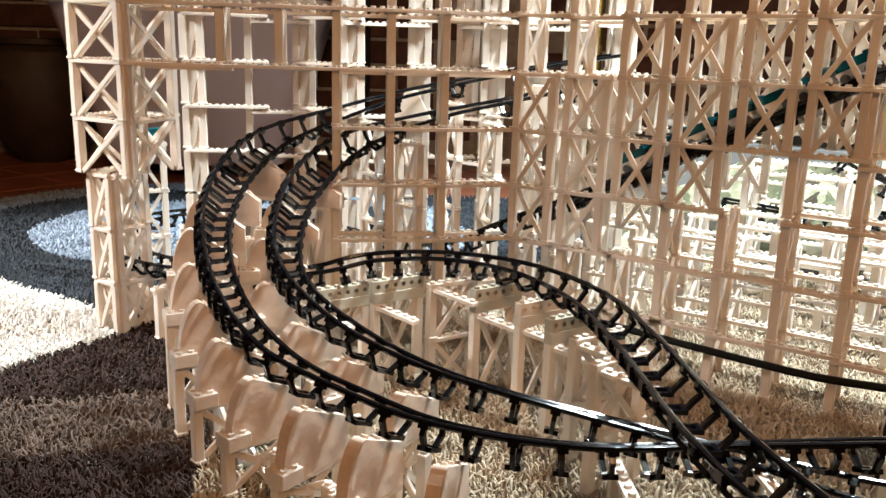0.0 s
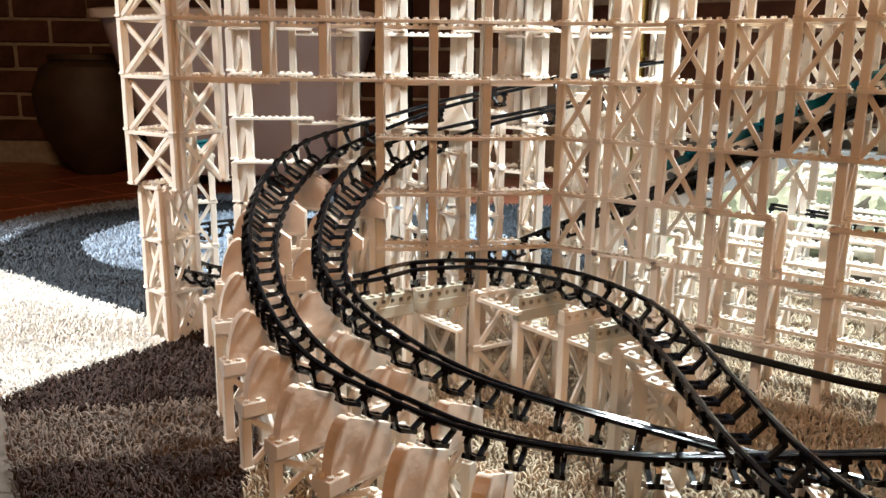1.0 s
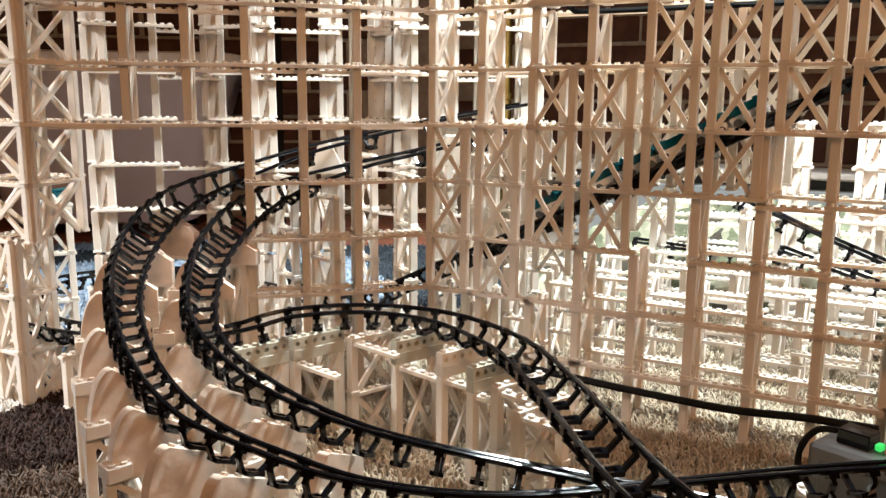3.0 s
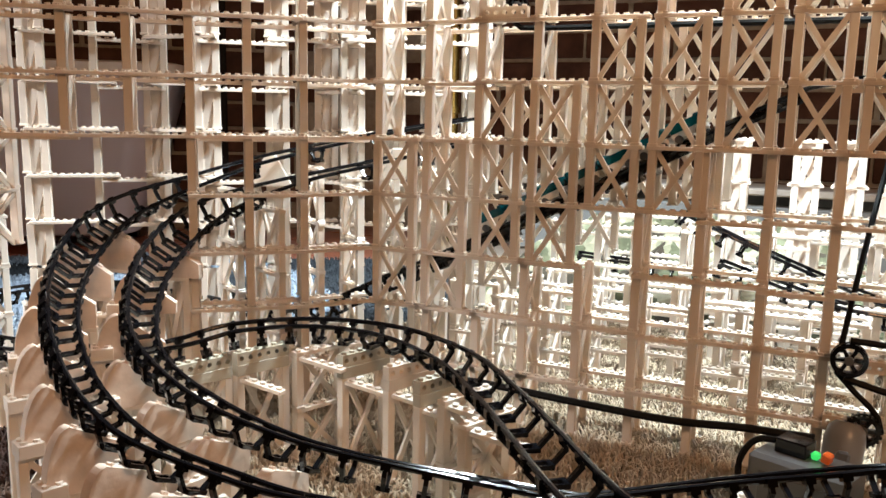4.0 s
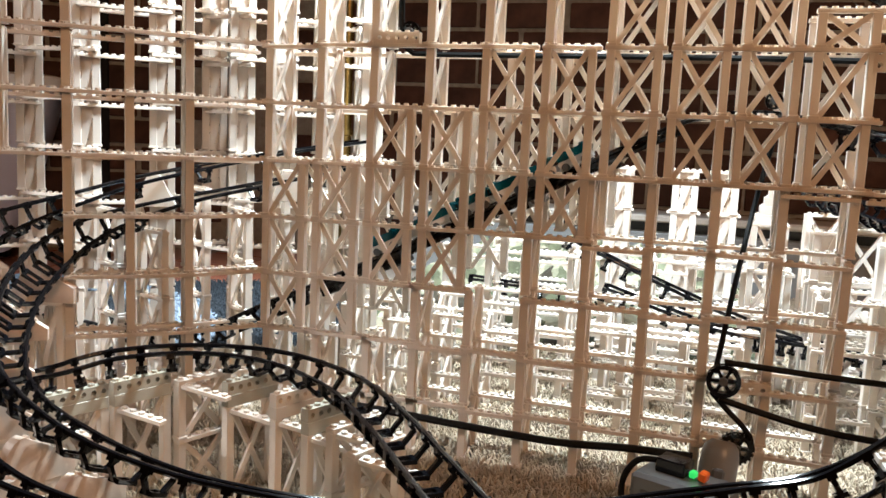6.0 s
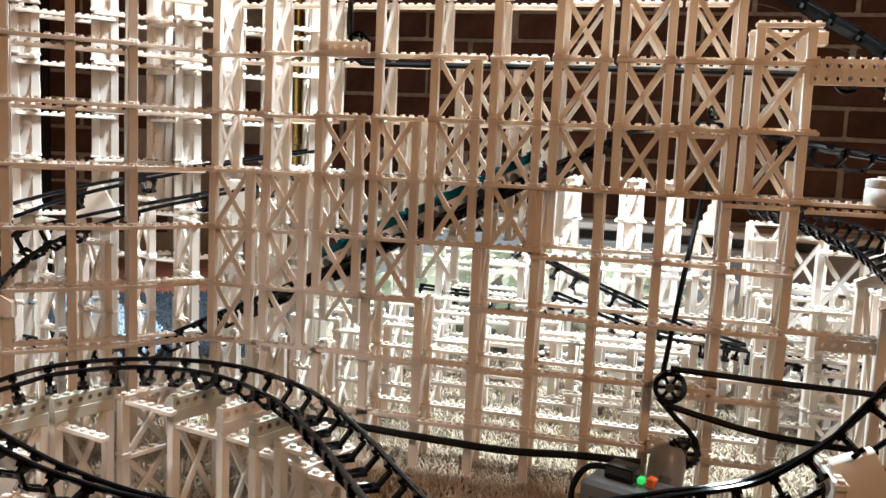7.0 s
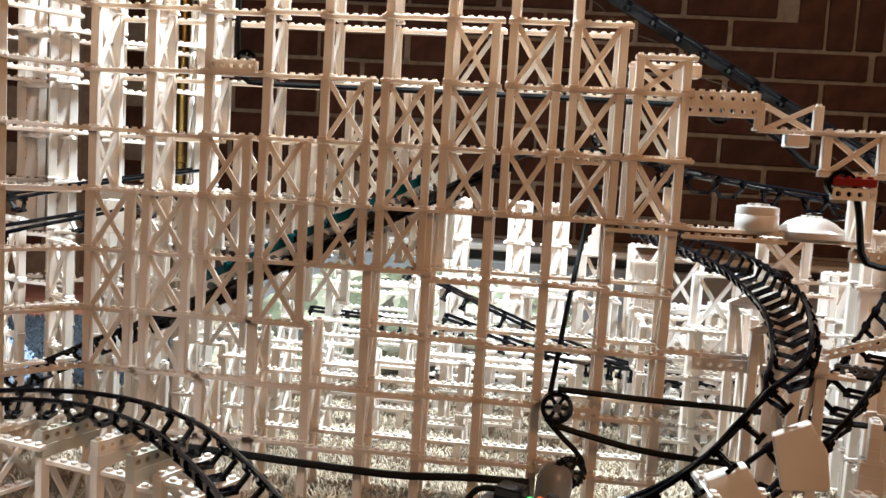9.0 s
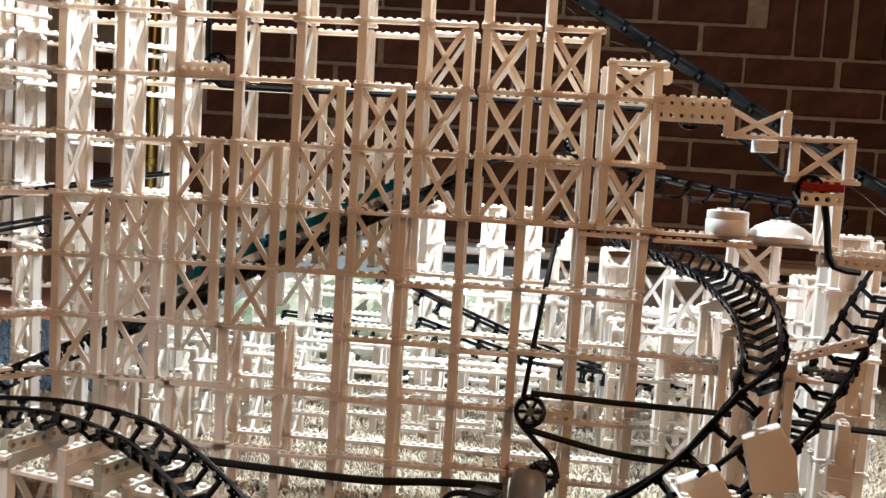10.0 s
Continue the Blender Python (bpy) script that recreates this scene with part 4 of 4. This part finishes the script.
# made-up feet: they carry the raised tub, black for the shadow beneath it
for x in (-0.14, 0.14):
    for y in (-0.07, 0.07):
        bm = bmesh.new()
        box(bm, (x, y, 0.014), (0.05, 0.04, 0.04))
        part("foot", bm, RUBBER, tub, "added black foot block, dark like the shade under the tub", 0.004)

pot = empty("stoneware_pot", pose(-0.985, 2.04, -0.012) @ Matrix.Diagonal((0.72, 0.72, 0.85, 1)), "dark brown round stoneware pot near the brick wall", "pot")
bm = bmesh.new()
loft(bm, [[(r * math.cos(2 * math.pi * k / 32), r * math.sin(2 * math.pi * k / 32), z) for k in range(32)] for r, z in ((0.07, 0), (0.13, 0.06), (0.18, 0.15), (0.19, 0.24), (0.16, 0.31), (0.12, 0.33), (0.12, 0.32), (0.15, 0.25), (0.06, 0.03))])
part("body", bm, STONE, pot, "", 0, True)
bm = bmesh.new()
loft(bm, [[(r * math.cos(2 * math.pi * k / 32), r * math.sin(2 * math.pi * k / 32), z) for k in range(32)] for r, z in ((0.121, 0.326), (0.134, 0.330), (0.134, 0.345), (0.112, 0.348), (0.112, 0.326))], False)
part("rim", bm, STONE, pot, "thick rolled rim", 0, True)

speaker = empty("black_cabinet", pose(-0.205, 1.98, -0.012, 0, 0, 6), "slim black cabinet beside the tub", "cabinet")
bm = bmesh.new()
box(bm, (0, 0, 0.30), (0.055, 0.12, 0.60))
part("body", bm, RUBBER, speaker, "", 0.004)
bm = bmesh.new()
box(bm, (0.0, -0.062, 0.285), (0.018, 0.004, 0.03))
part("badge", bm, BRASS, speaker, "small yellow metal badge", 0.001)

pole = empty("brass_pole", pose(0.262, 1.477, -0.012), "upright brass tube with a collar", "pole")
bm = bmesh.new()
rod(bm, (0, 0, 0), (0, 0, 1.1), 0.0095, 16)
part("tube", bm, BRASS, pole, "", 0, True)
for z in (0.30, 0.44):
    bm = bmesh.new()
    rod(bm, (0, 0, z), (0, 0, z + 0.012), 0.013, 16)
    part("collar", bm, BRASS, pole, "", 0.001)
bm = bmesh.new()
rod(bm, (0, 0, 0), (0, 0, 0.012), 0.05, 24)
part("base", bm, BRASS, pole, "", 0.002)

duct = empty("grey_low_unit", WALL @ pose(-0.35, WALL_Y - 0.078, -0.012) @ Matrix.Diagonal((1.3, 1, 0.84, 1)), "low grey painted unit with a pale top along the wall", "unit")
bm = bmesh.new()
box(bm, (0.55, 0, 0.075), (1.5, 0.13, 0.15))
part("body", bm, SKIRT, duct, "", 0.004)
bm = bmesh.new()
box(bm, (0.55, -0.005, 0.186), (1.52, 0.15, 0.018))
part("top", bm, WHITE, duct, "pale top board", 0.004)
bm = bmesh.new()
box(bm, (0.55, 0.02, 0.1635), (1.48, 0.09, 0.027))
part("recess", bm, GREY, duct, "dark recessed strip", 0.0)

# a second car parked on a stand behind the left tower
stand = empty("parking_bent", pose(-0.352, 0.965, 0, 0, 0, 25), "pale lattice stand under a parked car", "stand")
for k in range(3):
    put("girder", girder(0.046, 0.052), stand, pose(-0.023, 0, 0.0557 * k))
    put("beam", beam(6), stand, pose(-3 * STUD, 0, 0.0557 * k + 0.0524))
car = empty("coaster_car", pose(-0.352, 0.965, 0.1641, 0, 0, 65), "dark teal coaster car parked behind the tower", "coaster car", "cars of the train")
put("seat_back", CAR[1], put("body", CAR[0], car))
put("chassis", CAR[2], car, None, "white chassis")
for x in (-GAUGE, GAUGE):
    for y in (-0.009, 0.009):
        put("wheel", CAR[3], car, Matrix.Translation((x, y, 0.0056)), "grey wheel")

# crumpled olive cloth heap behind the towers
bm = bmesh.new()
N = 46
grid = []
for i in range(N + 1):
    row = []
    for j in range(N + 1):
        x, y = (i / N - 0.5) * 0.62, (j / N - 0.5) * 0.34
        edge = max(0.0, 1 - (x / 0.31) ** 2) * max(0.0, 1 - (y / 0.17) ** 2)
        ridge = 1 - abs(noise.noise((x * 13, y * 13, 2.0)))
        z = 0.150 * edge ** 0.5 * (0.45 + 0.55 * ridge) + 0.03 * edge * noise.noise((x * 34, y * 34, 5.0))
        row.append(bm.verts.new((x, y, max(0.0, z))))
    grid.append(row)
for i in range(N):
    for j in range(N):
        bm.faces.new((grid[i][j], grid[i + 1][j], grid[i + 1][j + 1], grid[i][j + 1]))
bm.faces.new([bm.verts.new((x, y, 0.0)) for x, y in ((-0.31, -0.17), (-0.31, 0.17), (0.31, 0.17), (0.31, -0.17))])
tagged(put("crumpled_cloth", mesh("crumpled_cloth", bm, CLOTH), None, pose(0.60, 1.20, -0.006, 0, 0, -34)), "crumpled olive and beige cloth lying on the rug", "cloth")


# the rug's far corner is rounded round its blue disc
DISC = Vector((-0.40, 1.27))
ROUND = 0.435
outline = [(-1.4, -0.1), (1.5, -0.1), (1.5, 1.62), (-0.14, 1.62)]
outline += [(DISC.x + ROUND * math.cos(radians(a)), DISC.y + ROUND * math.sin(radians(a))) for a in range(60, 199, 6)] + [(-1.4, 1.06)]
bm = bmesh.new()
loft(bm, [[(x, y, z) for x, y in outline] for z in (-0.0155, -0.006)])
rug = tagged(put("rug", mesh("rug", bm, UNDER)), "thick shaggy rug in beige, brown, white and slate blue patches", "rug", "", "structure")


def on_rug(x, y):
    return x > -0.14 and y < 1.62 or (Vector((x, y)) - DISC).length < ROUND or y < (1.13 if x > DISC.x - ROUND else 1.06)


rs = np.random.RandomState(7)
tufts = {k: ([], []) for k in RUG}
FINE = 0.0032
gx = np.arange(-1.25, 1.3, FINE)
gy = np.arange(0.25, 1.70, FINE)
for y in gy:
    coarse = y > 1.1
    for x in gx:
        if coarse and rs.rand() < 0.5:
            continue
        az = math.degrees(math.atan2(x, y))
        if az < -33 or az > 62:
            continue
        if not on_rug(x, y):
            continue
        for again in range(2 if rug_kind(x, y) == "white" else 1):
            px, py = x + rs.uniform(-1, 1) * FINE * 0.7, y + rs.uniform(-1, 1) * FINE * 0.7
            vs, fs = tufts[rug_kind(px, py)]
            h = rs.uniform(0.0065, 0.0115)
            a = rs.uniform(0, 6.28)
            lean = rs.uniform(0.0015, 0.0075)
            w = rs.uniform(0.0006, 0.0012) * (1.6 if coarse else 1)
            tip = (px + lean * math.cos(a), py + lean * math.sin(a))
            mid = (px + 0.45 * lean * math.cos(a), py + 0.45 * lean * math.sin(a))
            n = len(vs)
            for cx, cy, z, r in ((px, py, -0.008, w), (mid[0], mid[1], -0.006 + 0.65 * h, w * 1.2), (tip[0], tip[1], -0.006 + h * rs.uniform(0.75, 1.0), w * 0.85)):
                for q in range(3):
                    b = a + 2.094 * q
                    vs.append((cx + r * math.cos(b), cy + r * math.sin(b), z))
            for l in (0, 3):
                for q in range(3):
                    r2 = (q + 1) % 3
                    fs.append((n + l + q, n + l + r2, n + l + 3 + r2, n + l + 3 + q))
            fs.append((n + 6, n + 7, n + 8))
for k, (vs, fs) in tufts.items():
    me = bpy.data.meshes.new("pile")
    me.from_pydata(vs, [], fs)
    me.materials.append(RUG[k])
    for p in me.polygons:
        p.use_smooth = True
    tagged(put("rug_pile", me), k.replace("blue", "pale blue grey") + " shaggy wool pile of the rug", "rug pile", "", "stuff")

# ---- brick faces and floor tiles ----
COURSE, LENGTH = 0.065, 0.206
bm = bmesh.new()
box(bm, (0, 0, 0), (LENGTH - 0.010, 0.03, COURSE - 0.009))
me_brick = mesh("brick", bm, BRICK, 0.0025)
bm = bmesh.new()
box(bm, (0, 0, 0), (0.056, 0.03, LENGTH - 0.010))
me_soldier = mesh("brick", bm, BRICK, 0.0025)


def brick_pose(x, y, z):
    return pose(x + rs.uniform(-0.003, 0.003), y + rs.uniform(-0.002, 0.002), z + rs.uniform(-0.0008, 0.0008), 0, rs.uniform(-0.4, 0.4), 0)


for r in range(0, 14):
    for c in range(-12, 10):
        x, z = (c + 0.5 * (r % 2)) * LENGTH + 0.029, 0.0275 + (r + 0.5) * COURSE
        if CORNER + 0.10 < x < 1.5 and not (x > 0.56 and 8 < r < 12):
            put("brick", me_brick, wall_north, brick_pose(x, WALL_Y + 0.004, z))
        x = (c + 0.5 * (r % 2)) * LENGTH - 0.23
        if -2.3 < x < 0.06 and r < 10:
            put("brick", me_brick, wall_back, brick_pose(x, LEFT_Y + 0.004, 0.046 + (r + 0.5) * COURSE))
# a course of upright bricks over the window head
for c in range(15):
    put("brick", me_soldier, wall_north, brick_pose(0.615 + 0.0643 * c, WALL_Y + 0.004, 0.6125 + LENGTH / 2))
bm = bmesh.new()
box(bm, (0, 0, 0), (0.149, 0.149, 0.008))
me_tile = mesh("tile", bm, TILE, 0.002)
TILES = pose(-1.007, 1.680, -0.0155, 0, 0, -35)
for i in range(-6, 11):
    for j in range(-7, 8):
        m = TILES @ Matrix.Translation(((i + 0.5) * 0.155 + 0.018, (j + 0.5) * 0.155, 0))
        if -1.6 < m.translation.x < 0.3 and LEFT_Y - 0.02 > m.translation.y > 1.0:
            put("tile", me_tile, floor, m)
